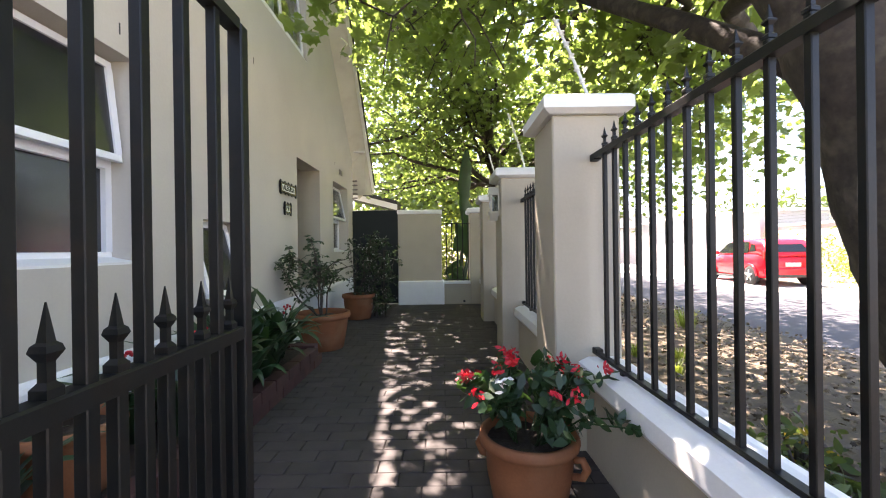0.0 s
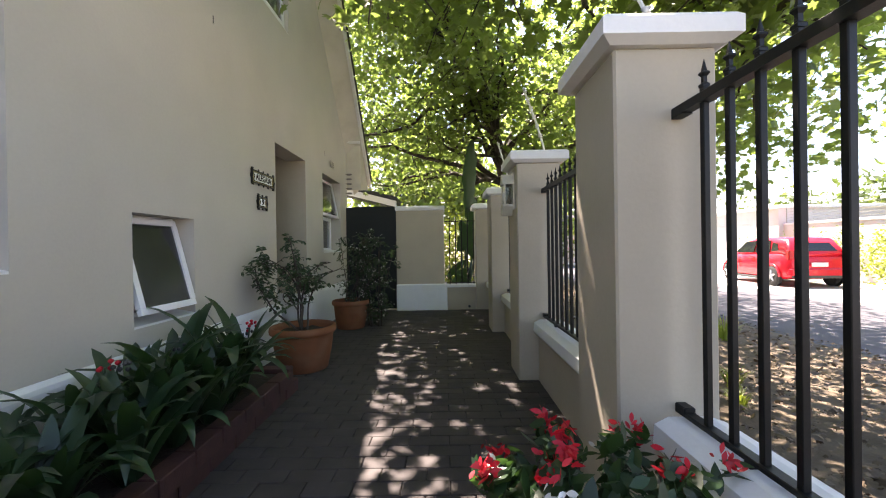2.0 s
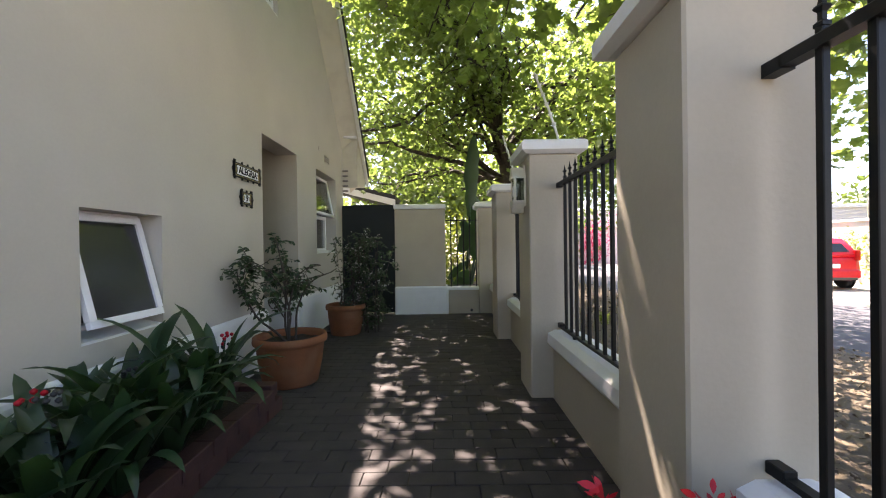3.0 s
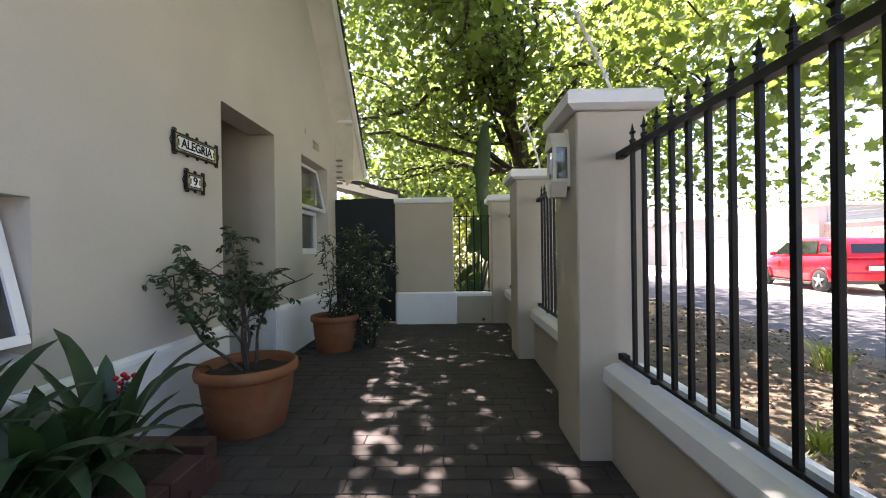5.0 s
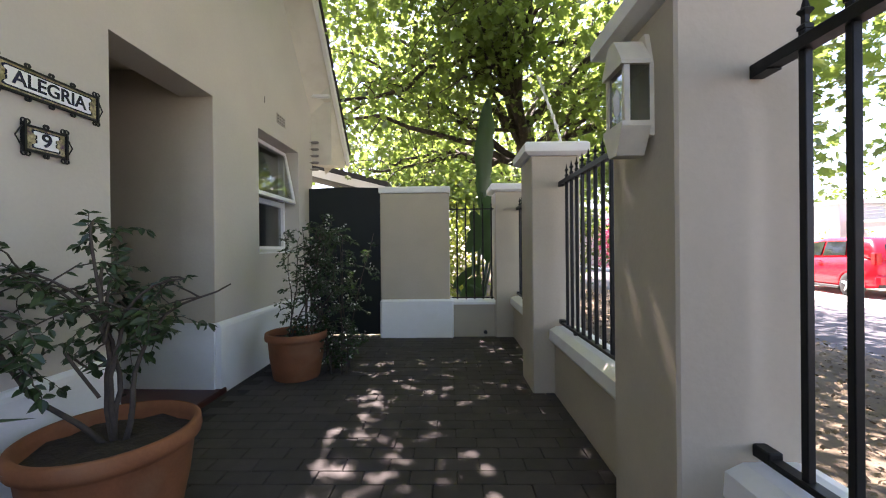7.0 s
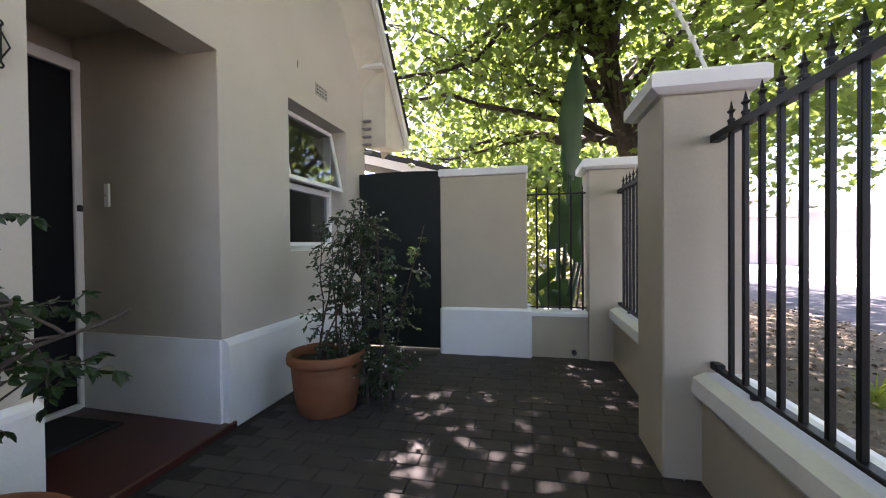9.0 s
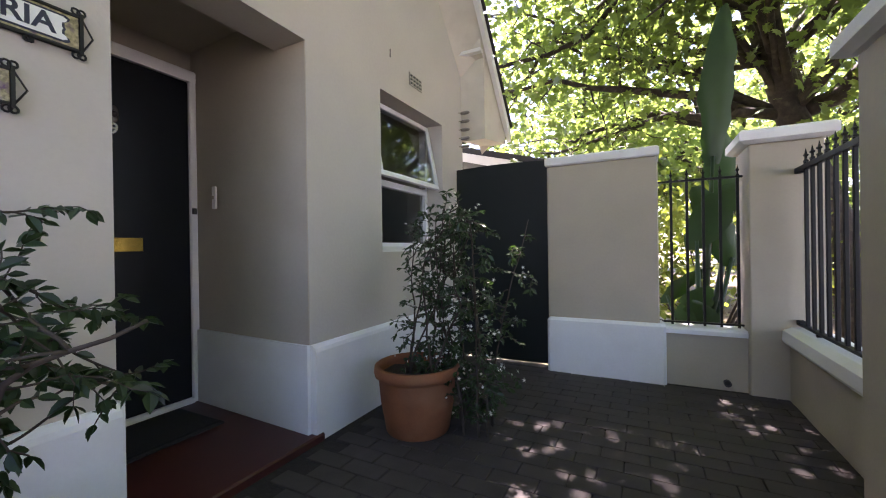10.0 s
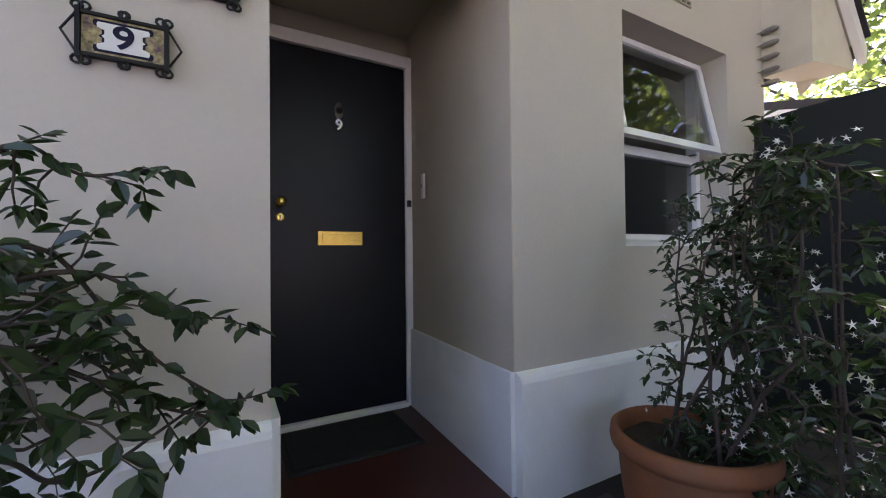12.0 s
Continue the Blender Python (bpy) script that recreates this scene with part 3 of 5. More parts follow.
def name_plate(y0, y1, z0, z1, text, size, label):
    cy, cz = (y0 + y1) / 2, (z0 + z1) / 2
    ob = thing("name_plate", (WX + 0.004, cy, cz), label, "name plate")
    a, b = (y1 - y0) / 2, (z1 - z0) / 2
    part("tile", Geo().box(0, 0.012, -a, a, -b, b, 0.001), TILE_EDGE, ob, "patterned glazed border tile")
    w, hh = a * 0.84 if text != "9" else a * 0.62, b * 0.72
    nick = 0.013 if text == "9" else 0.008
    edge_line = [(w * 0.97, hh), (w * 1.03, hh * 0.85), (w * 1.01, hh * 0.62), (w - nick, hh * 0.46), (w - nick, hh * 0.14), (w - nick * 0.6, 0.0)]
    right = edge_line + [(y, -z) for y, z in reversed(edge_line[:-1])]
    pts = right + [(-y, -z) for y, z in right]
    rim = [(y * (1 + 0.007 / w), z * (1 + 0.006 / hh)) for y, z in pts]
    part("field_outline", Geo().prism(rim, "x", 0.012, 0.0135), INK, ob, "dark blue outline of the field")
    part("white_field", Geo().prism(pts, "x", 0.012, 0.0145), TILE_WHITE, ob, "white glazed field")
    letters("lettering", text, size, Matrix.Translation((0.0155, 0, 0)) @ Euler((radians(90), 0, radians(90))).to_matrix().to_4x4() @ Matrix.Diagonal((1.3 if text == "9" else 1.0, 1.12 if text == "9" else 1.0, 1, 1)), INK, ob, 0.001)
    for z in (b, -b - 0.008):
        part("frame_bar", Geo().box(0, 0.017, -a - 0.008, a + 0.008, z, z + 0.008), IRON, ob, "black wrought iron frame bar")
    for s in (-1, 1):
        part("side_bar", Geo().box(0, 0.02, s * (a + 0.005) - 0.0045, s * (a + 0.005) + 0.0045, -b - 0.014, b + 0.014), IRON, ob)
        part("pointed_rod", Geo().tube([(0.01, s * (a + 0.01), b), (0.01, s * (a + 0.036), 0.0), (0.01, s * (a + 0.01), -b)], [0.003] * 3, 5), IRON, ob)
        for t in (-1, 1):
            g = Geo()
            scroll(g, s * (a + 0.004), t * (b + 0.008), s, t)
            scroll(g, s * (a - 0.004), t * (b + 0.008), -s, t)
            part("scroll", g, IRON, ob)
    for k in ([0] if text == "9" else [-0.45, 0, 0.45]):
        for t in (-1, 1):
            g = Geo()
            scroll(g, k * a, t * (b + 0.008), 1, t, r=0.013)
            scroll(g, k * a, t * (b + 0.008), -1, t, r=0.013)
            part("scroll", g, IRON, ob)
    return ob


name_plate(4.62, 5.04, 1.665, 1.765, "ALEGRIA", 0.078, "tiled house name plate in a black wrought iron frame")
name_plate(4.725, 4.885, 1.45, 1.54, "9", 0.068, "tiled house number plate in a black wrought iron frame")


# ---- boundary wall: pillars, low walls, railings ----
def pillar(x0, x1, y0, y1, top, label, plinth=0.0):
    ob = thing("pillar", ((x0 + x1) / 2, (y0 + y1) / 2, -0.02), label, "pillar", "boundary pillars", "structure")
    a, b = (x1 - x0) / 2, (y1 - y0) / 2
    part("shaft", Geo().box(-a, a, -b, b, -0.15, top, 0.008), CREAM, ob)
    if plinth:
        c = 0.04
        part("plinth", Geo().box(-a - 0.005, a + c, -b - c, b + c, -0.1, plinth, 0.02), WHITE, ob, "white painted pillar plinth")
    o = 0.055
    cap = Geo()
    lv = [(a + o * 0.35, b + o * 0.35, top), (a + o, b + o, top + 0.02), (a + o, b + o, top + 0.075), (a + o - 0.015, b + o - 0.015, top + 0.09), (a * 0.5, b * 0.5, top + 0.115)]
    if plinth:
        lv = [(a + 0.004, b + 0.012, top), (a + 0.012, b + 0.02, top + 0.01), (a + 0.012, b + 0.02, top + 0.06), (a, b, top + 0.075), (a * 0.6, b * 0.6, top + 0.085)]
    v = [(sx * p, sy * q, z) for p, q, z in lv for sx, sy in ((-1, -1), (1, -1), (1, 1), (-1, 1))]
    f = [(3, 2, 1, 0), (16, 17, 18, 19)] + [(4 * k + i, 4 * k + (i + 1) % 4, 4 * k + 4 + (i + 1) % 4, 4 * k + 4 + i) for k in range(4) for i in range(4)]
    cap.add(v, f)
    part("cap", cap, WHITE, ob, "weathered white cap slab")
    return ob


PX0, PX1 = 0.79, 1.13
for y in (0.56, 2.45, 4.21, 5.97, 7.72):
    if y > 1:
        pillar(PX0 if y < 7 else 0.74, PX1, y, y + 0.39, 1.72 if y < 5 else 1.70, "cream plastered boundary pillar with a white cap")
pillar(-0.6, 0.21, 7.75, 8.05, 1.70, "taupe plastered gate pier with white plinth and cap", 0.46)


def spear(h, w, tip, slim=1.0):
    """A square bar with collar and spear head, its foot at the origin."""
    g = Geo().box(-w / 2, w / 2, -w / 2, w / 2, 0, h, 0.002)
    t = tip / 0.12
    v = [(-w * .6, -w * .6, h), (w * .6, -w * .6, h), (w * .6, w * .6, h), (-w * .6, w * .6, h)]
    prof = [(0.8, 0.0), (0.8, 0.012), (0.42, 0.02), (0.42, 0.045), (0.86, 0.058), (0.72, 0.066), (0.45, 0.07), (0.05, 0.12)]
    vs = [(sx * w * r * slim, sy * w * r * slim, h + z * t) for r, z in prof for sx, sy in ((-1, -1), (1, -1), (1, 1), (-1, 1))]
    fs = [(3, 2, 1, 0), tuple(28 + i for i in range(4))] + [(4 * k + i, 4 * k + (i + 1) % 4, 4 * k + 4 + (i + 1) % 4, 4 * k + 4 + i) for k in range(7) for i in range(4)]
    return g.add(vs, fs)


BAR = spear(1.015, 0.0185, 0.082, 0.70).mesh("bar", IRON)
FX = 0.995


def railing(y0, y1, z0, first, label):
    """A railing between two pillars: lower and upper rail, spear-headed bars."""
    ob = thing("railing", (FX, (y0 + y1) / 2, z0), label, "railing", "boundary railings")
    c, h = 0, (y1 - y0) / 2
    part("bottom_rail", Geo().box(-0.018, 0.018, -h + 0.05, h - 0.05, 0.0, 0.014, 0.003), IRON, ob)
    part("top_rail", Geo().box(-0.018, 0.018, -h + 0.05, h - 0.05, 0.970, 1.0, 0.003), IRON, ob)
    for s in (-1, 1):
        part("fixing_lug", Geo().box(-0.018, 0.018, s * h - 0.055 * (s > 0), s * h + 0.055 * (s < 0), 0.0, 0.03, 0.003), IRON, ob)
        part("fixing_lug", Geo().box(-0.018, 0.018, s * h - 0.06 * (s > 0), s * h + 0.06 * (s < 0), 0.965, 1.0, 0.003), IRON, ob)
    y = first
    while y > y0 + 0.08:
        b = part("bar", BAR, IRON, ob)
        b.location = (0, y - (y0 + y1) / 2, 0.0)
        b.rotation_euler = (0, 0, radians(random.uniform(-6, 6)))
        y -= 0.103
    return ob


for y0, y1 in ((-1.2, 2.45), (2.84, 4.21), (4.60, 5.97), (6.36, 7.72)):
    w = Geo()
    prof = [(0.945, -0.15), (1.12, -0.15), (1.12, 0.37), (0.945, 0.37)]
    w.prism(prof, "y", y0, y1)
    lw = thing("low_wall", (1.03, (y0 + y1) / 2, 0), "low cream plastered wall with a white coping", "wall", "low boundary walls", "structure")
    w.v = [(x - 1.03, y - (y0 + y1) / 2, z) for x, y, z in w.v]
    part("wall_body", w, CREAM, lw)
    cp = [(0.915, 0.37), (1.13, 0.37), (1.145, 0.40), (1.145, 0.455), (1.09, 0.475), (0.955, 0.475), (0.908, 0.452), (0.903, 0.39)]
    k = Geo().prism([(p - 1.03, q) for p, q in cp], "y", y0 - (y0 + y1) / 2 + 0.0, y1 - (y0 + y1) / 2)
    part("coping", k, WHITE, lw, "white painted coping with worn edges")
    railing(y0, y1, 0.495, y1 - 0.14, "black wrought iron railing with spear-headed bars")
    for yy in (y0 + 0.3, y1 - 0.3):
        part("rail_stand", Geo().box(-0.045, -0.025, yy - (y0 + y1) / 2 - 0.01, yy - (y0 + y1) / 2 + 0.01, 0.47, 0.5), IRON, lw)

# back low wall and railing beside the gate pier
bw = thing("low_wall", (0.5, 7.9, 0), "low cream plastered wall beside the gate pier", "wall", "low boundary walls", "structure")
part("wall_body", Geo().box(-0.3, 0.3, -0.1, 0.09, -0.15, 0.37), CREAM, bw)
part("coping", Geo().box(-0.3, 0.3, -0.125, 0.11, 0.37, 0.415, 0.015), WHITE, bw, "white painted coping")
br = thing("railing", (0.5, 7.9, 0.43), "short black iron railing beside the gate pier", "railing", "boundary railings")
part("bottom_rail", Geo().box(-0.29, 0.29, -0.015, 0.015, 0, 0.013, 0.003), IRON, br)
part("top_rail", Geo().box(-0.29, 0.29, -0.015, 0.015, 1.06, 1.075, 0.003), IRON, br)
for i in range(5):
    b = part("bar", BAR, IRON, br)
    b.location = (-0.2 + i * 0.103, 0, 0.06)
    part("bar_foot", Geo().box(-0.208 + i * 0.103, -0.192 + i * 0.103, -0.008, 0.008, -0.02, 0.07), IRON, br)
drain = solid("weep_pipe", Geo().turned([(0.022, 0), (0.022, 0.05), (0.016, 0.05), (0.016, 0.03)], 14, (0.62, 7.81, 0.045), Matrix.Rotation(radians(90), 4, "X")), PLASTIC, "dark weep pipe end at the foot of the low wall", "pipe")

# electric fence stays on the caps
for y in (2.62, 4.38, 6.14):
    st = thing("electric_fence_stay", (1.07, y + 0.06, 1.835 if y < 5 else 1.815), "pale angled electric fence stay with insulators on a pillar cap", "fence stay", "electric fence stays")
    part("stay_rod", Geo().tube([(0, 0, -0.02), (-0.005, 0.02, 0.06), (-0.04, 0.13, 0.30), (-0.11, 0.30, 0.66)], [0.009] * 4, 6), ALU, st)
    part("foot_plate", Geo().box(-0.035, 0.035, -0.03, 0.03, -0.02, -0.008, 0.003), CHROME, st)
    for i in range(6):
        f = 0.15 + i * 0.16
        part("insulator", Geo().turned([(0.008, -0.016), (0.02, -0.011), (0.012, 0), (0.02, 0.011), (0.008, 0.016)], 10, (-0.005 - 0.1 * f, 0.02 + 0.27 * f, 0.07 + 0.58 * f)), TILE_WHITE, st, "", True)


# ---- wall lantern on a pillar ----
def lantern(at, label):
    ob = thing("wall_lantern", at, label, "wall lamp")
    d, w = 0.088, 0.057
    part("back_plate", Geo().prism([(-w, 0.0), (w, 0.0), (w, 0.2), (w * 0.55, 0.30), (-w * 0.55, 0.30), (-w, 0.2)], "x", -0.014, 0.0), LANTERN, ob)
    for sy in (-1, 1):
        part("corner_post", Geo().box(-d, -d + 0.016, sy * w - 0.008, sy * w + 0.008, 0.04, 0.2), LANTERN, ob)
    part("bottom_tray", Geo().prism([(-w * 0.45, -0.05), (w * 0.45, -0.05), (w + 0.01, 0.025), (w + 0.01, 0.04), (-w - 0.01, 0.04), (-w - 0.01, 0.025)], "x", -d - 0.008, -0.014), LANTERN, ob, "tapered cream tray")
    part("roof_cap", Geo().prism([(-w - 0.012, 0.2), (w + 0.012, 0.2), (w + 0.012, 0.212), (w * 0.35, 0.285), (-w * 0.35, 0.285), (-w - 0.012, 0.212)], "x", -d - 0.01, -0.014), LANTERN, ob, "cream pitched cap")
    for sy in (-1, 1):
        gl = part("pane", Geo().box(-d + 0.016, -0.014, sy * w - 0.002, sy * w + 0.002, 0.04, 0.2), GLASS, ob)
        gl.visible_shadow = False
    gl = part("pane", Geo().box(-d + 0.006, -d + 0.01, -w + 0.008, w - 0.008, 0.04, 0.2), GLASS, ob)
    gl.visible_shadow = False
    part("bulb", Geo().turned([(0.012, 0.04), (0.012, 0.07), (0.02, 0.08), (0.022, 0.13), (0.012, 0.155), (0.002, 0.16)], 12, (-0.07, 0, 0)), TILE_WHITE, ob, "white spiral lamp bulb", True)
    return ob


lantern((PX0, 4.37, 1.35), "cream wall lantern fixed to a boundary pillar")

# ---- gates ----
gt = thing("side_gate", (-1.03, 7.83, 0.02), "tall dark green solid steel side gate, closed", "gate")
top = [(-0.43, 0.0), (0.42, 0.0)] + [(0.42 - 0.85 * i / 8, 1.735 + 0.012 * math.sin(math.pi * i / 8)) for i in range(9)]
part("gate_panel", Geo().prism(top, "y", -0.004, 0.004), GATE, gt)
for i, b in enumerate(((-0.43, -0.395), (0.385, 0.42))):
    part("stile", Geo().box(b[0], b[1], 0.004, 0.03, 0.0, 1.735), GATE, gt)
for z in (0.02, 0.85, 1.66):
    part("rail", Geo().box(-0.395, 0.385, 0.004, 0.03, z, z + 0.04), GATE, gt)

leaf = thing("entrance_gate", (-0.335, 1.03, 0.06), "black iron entrance gate leaf standing open", "gate")
for y, nm in ((0.53, "stile"), (-0.53, "stile")):
    part(nm, Geo().box(-0.02, 0.02, y - 0.02, y + 0.02, 0, 1.60, 0.004), IRON, leaf)
for z in (0.06, 0.735, 1.575):
    part("rail", Geo().box(-0.02, 0.02, -0.51, 0.51, z, z + 0.035, 0.004), IRON, leaf)
MAIN = spear(1.55, 0.024, 0.11, 0.75).mesh("bar", IRON)
DOG = spear(0.70, 0.0235, 0.135, 0.70).mesh("dog_bar", IRON)
for i in range(1, 9):
    y = 0.53 - i * 0.1187
    if y > -0.5:
        part("bar", MAIN, IRON, leaf).location = (0, y, 0.07)
for i in range(9):
    y = 0.53 - 0.061 - i * 0.1187
    if y > -0.52:
        part("dog_bar", DOG, IRON, leaf).location = (0, y, 0.07)
part("latch_plate", Geo().box(-0.03, -0.02, 0.44, 0.55, 0.72, 0.80, 0.003), IRON, leaf)


# ---- pots ----
def flower_pot(at, r0, r1, h, label, handles=False):
    ob = thing("flower_pot", at, label, "plant pot")
    t = 0.022
    prof = [(r0 - 0.006, 0), (r0, 0.01), (r0 + (r1 - r0) * 0.45, h * 0.45), (r1 - 0.022, h * 0.80), (r1 - 0.016, h * 0.83), (r1, h * 0.85), (r1 + 0.004, h * 0.9), (r1, h * 0.985), (r1 - 0.008, h), (r1 - t, h),
            (r1 - t - 0.006, h * 0.9), (r1 - t - 0.012, h * 0.7)]
    part("pot_body", Geo().turned(prof, 48), TERRA, ob, "", True)
    sg = Geo()
    rg = random.Random(int(r1 * 1000))
    n = 20
    sg.v.append((0, 0, h * 0.84))
    for k in (1, 2, 3):
        for i in range(n):
            a = 2 * math.pi * i / n
            rr = (r1 - t - 0.006) * k / 3
            sg.v.append((rr * math.cos(a), rr * math.sin(a), h * 0.82 + rg.uniform(0, 0.018)))
    sg.f = [(0, 1 + i, 1 + (i + 1) % n) for i in range(n)]
    for k in (0, 1):
        sg.f += [(1 + k * n + i, 1 + (k + 1) * n + i, 1 + (k + 1) * n + (i + 1) % n, 1 + k * n + (i + 1) % n) for i in range(n)]
    part("soil", sg, SOIL, ob, "dark potting soil", True)
    if handles:
        for a in (-0.5, 2.6):
            pts = [(math.cos(a) * (r1 + d), math.sin(a) * (r1 + d), z) for d, z in ((-0.02, h * 0.72), (0.012, h * 0.74), (0.028, h * 0.62), (0.012, h * 0.5), (-0.03, h * 0.48))]
            part("handle", Geo().tube(pts, [0.014, 0.016, 0.017, 0.016, 0.014], 8), TERRA, ob, "small pressed loop handle", True)
    return ob


POT1, POT2, POT3 = (0.57, 2.08, 0.0), (-1.05, 4.62, 0.0), (-1.05, 6.37, 0.0)
flower_pot(POT1, 0.15, 0.20, 0.28, "terracotta pot with loop handles holding red flowers", True)
flower_pot(POT2, 0.21, 0.28, 0.38, "large weathered terracotta pot holding a gnarled shrub")
flower_pot(POT3, 0.18, 0.24, 0.37, "terracotta pot holding a flowering jasmine bush")
flower_pot((-1.2, 1.95, 0.13), 0.13, 0.18, 0.27, "small terracotta pot standing in the planted bed")


# ---- twining shrubs ----
def twig_path(rg, p, d, n, step, wander, droop):
    pts = [Vector(p)]
    d = Vector(d).normalized()
    for i in range(n):
        d = (d + Vector((rg.gauss(0, wander), rg.gauss(0, wander), rg.gauss(0, wander) - droop * i / n))).normalized()
        q = pts[-1] + d * step
        q.x = max(q.x, WX + 0.08)
        pts.append(q)
    return pts


def shrub(name, at, label, seed, stems, reach, height, n_side, leaf, flowers, lean=(0, 0, 0), dense=0.85, flare=0.28, low=4, wide=0.23, twist=0.17, ring=0.04, east=99.0, north=99.0):
    rg = random.Random(seed)
    ob = thing(name, at, label, "shrub")
    off = Vector(at)
    places, fl = [], []
    for s in range(stems):
        a = rg.uniform(0, 2 * math.pi)
        base = off + Vector((ring * math.cos(a), ring * math.sin(a), 0))
        d = Vector((flare * math.cos(a) + lean[0], flare * math.sin(a) + lean[1], 1))
        main = twig_path(rg, base, d, 12, height / 11.0, twist, 0.05)
        g = Geo().tube([p - off for p in main], [(0.011 if flare > 0.2 else 0.007) * (1 - 0.055 * i) for i in range(13)], 6)
        for t in range(n_side):
            i = rg.randint(low, 12)
            b = rg.uniform(0, 2 * math.pi)
            dd = Vector((math.cos(b) + lean[0] * 1.6, math.sin(b) + lean[1] * 1.6, rg.uniform(-0.1, 0.7)))
            n = rg.randint(6, 11)
            tw = twig_path(rg, main[i], dd, n, reach / 9 * rg.uniform(0.7, 1.15), 0.30, 0.28)
            if tw[-1].x > east or tw[-1].y > north:
                continue
            g.tube([p - off for p in tw], [0.0042 * (1 - 0.07 * k) for k in range(len(tw))], 4)
            places += leaf_pairs(rg, [p - off for p in tw], leaf, 2, dense)
            for k in range(3, len(tw)):
                if flowers and rg.random() < flowers:
                    fl.append(tw[k] - off + Vector((rg.gauss(0, 0.02), rg.gauss(0, 0.02), 0.015)))
        part("branch", g, TWIG, ob, "twining grey-brown stems", True)
    part("foliage", sprigs("foliage", places, SHRUB_LEAF, wide), SHRUB_LEAF, ob, "glossy dark green leaves")
    if fl:
        pl, ws = [], []
        for f in fl:
            for _ in range(rg.randint(1, 4)):
                pl.append(f + Vector((rg.gauss(0, 0.02), rg.gauss(0, 0.02), rg.gauss(0, 0.015))))
                ws.append((rg.gauss(0.3, 0.6), rg.gauss(-0.5, 0.6), rg.uniform(0.0, 1)))
        part("blossom", scatter("blossom", pl, ws, [rg.uniform(0.018, 0.030) for _ in pl], STAR, PETAL_WHITE, 0.1, seed), PETAL_WHITE, ob, "small white star flowers")
    return ob


gnarled = shrub("potted_shrub", (POT2[0], POT2[1], 0.31), "gnarled leafy shrub with bare twisting stems in a pot", 11, 5, 0.33, 0.70, 10, 0.05, 0.0, (-0.06, -0.12, 0), 0.8, 0.26, 6, 0.27, 0.16, east=-0.86, north=4.95)
o = gnarled.location


def bend(pts, n=6):
    """A smooth line through points."""
    p = [Vector(q) for q in (pts[0], *pts, pts[-1])]
    out = []
    for a, b, c, d in zip(p, p[1:], p[2:], p[3:]):
        for k in range(n):
            t = k / n
            out.append(0.5 * (2 * b + (c - a) * t + (2 * a - 5 * b + 4 * c - d) * t * t + (3 * b - a - 3 * c + d) * t ** 3))
    return out + [p[-1]]


TRAILS = [[(-1.08, 4.60, 0.50), (-1.18, 4.58, 0.66), (-1.25, 4.68, 0.62), (-1.25, 4.745, 0.565), (-1.25, 4.82, 0.57), (-1.24, 4.90, 0.62), (-1.22, 4.97, 0.67)],
          [(-1.08, 4.62, 0.72), (-1.14, 4.68, 0.95), (-1.18, 4.76, 0.98), (-1.2, 4.84, 0.86), (-1.2, 4.92, 0.76), (-1.19, 5.02, 0.68)],
          [(-1.08, 4.62, 0.8), (-1.16, 4.66, 1.08), (-1.2, 4.72, 1.16), (-1.22, 4.79, 1.12), (-1.22, 4.86, 1.13)],
          [(-1.08, 4.62, 0.7), (-1.15, 4.72, 0.82), (-1.18, 4.80, 0.80), (-1.2, 4.88, 0.72)],
          [(-1.08, 4.62, 0.75), (-1.14, 4.72, 0.92), (-1.19, 4.82, 0.94), (-1.21, 4.90, 0.88), (-1.21, 4.97, 0.85)],
          [(-1.06, 4.60, 0.70), (-1.10, 4.70, 0.84), (-1.14, 4.82, 0.77), (-1.15, 4.92, 0.70), (-1.16, 5.0, 0.66)]]
tr_rng = random.Random(5)
tips = []
for p in TRAILS:
    line = [q - o for q in bend(p)]
    part("trailing_branch", Geo().tube(line, [0.006 - 0.0035 * k / len(line) for k in range(len(line))], 6), TWIG, gnarled, "long thin branch drooping from the pot", True)
    if p is TRAILS[0]:
        line = line[-5:]
    tips += leaf_pairs(tr_rng, line[len(line) // 3::2], 0.05, 1, 0.8)
    if p is not TRAILS[0]:
        for q in line[len(line) // 3::4]:
            d = Vector((tr_rng.gauss(0.1, 0.5), tr_rng.gauss(0.5, 0.6), tr_rng.gauss(-0.1, 0.4)))
            tw = [c - o for c in twig_path(tr_rng, q + o, d, 4, 0.026, 0.25, 0.2)]
            part("twig", Geo().tube(tw, [0.0026, 0.0024, 0.0022, 0.002, 0.0016], 4), TWIG, gnarled, "", True)
            tips += leaf_pairs(tr_rng, tw, 0.05, 1, 0.85)
part("foliage", sprigs("foliage", tips, SHRUB_LEAF, 0.25), SHRUB_LEAF, gnarled, "leaves along the drooping branches")
shrub("jasmine_bush", (POT3[0] + 0.05, POT3[1] + 0.07, 0.30), "white flowering star jasmine on twining stems in a pot", 14, 8, 0.14, 0.88, 17, 0.038, 0.09, (0.02, 0.03, 0), 0.65, -0.06, 0, 0.23, 0.13, 0.13)
shrub("jasmine_bush", (POT3[0] + 0.31, POT3[1] + 0.12, 0.0), "white flowering star jasmine trailing to the paving", 12, 7, 0.155, 1.10, 23, 0.040, 0.12, (0.0, 0.0, 0), 0.85, -0.03, 1, 0.23, 0.065, 0.10)

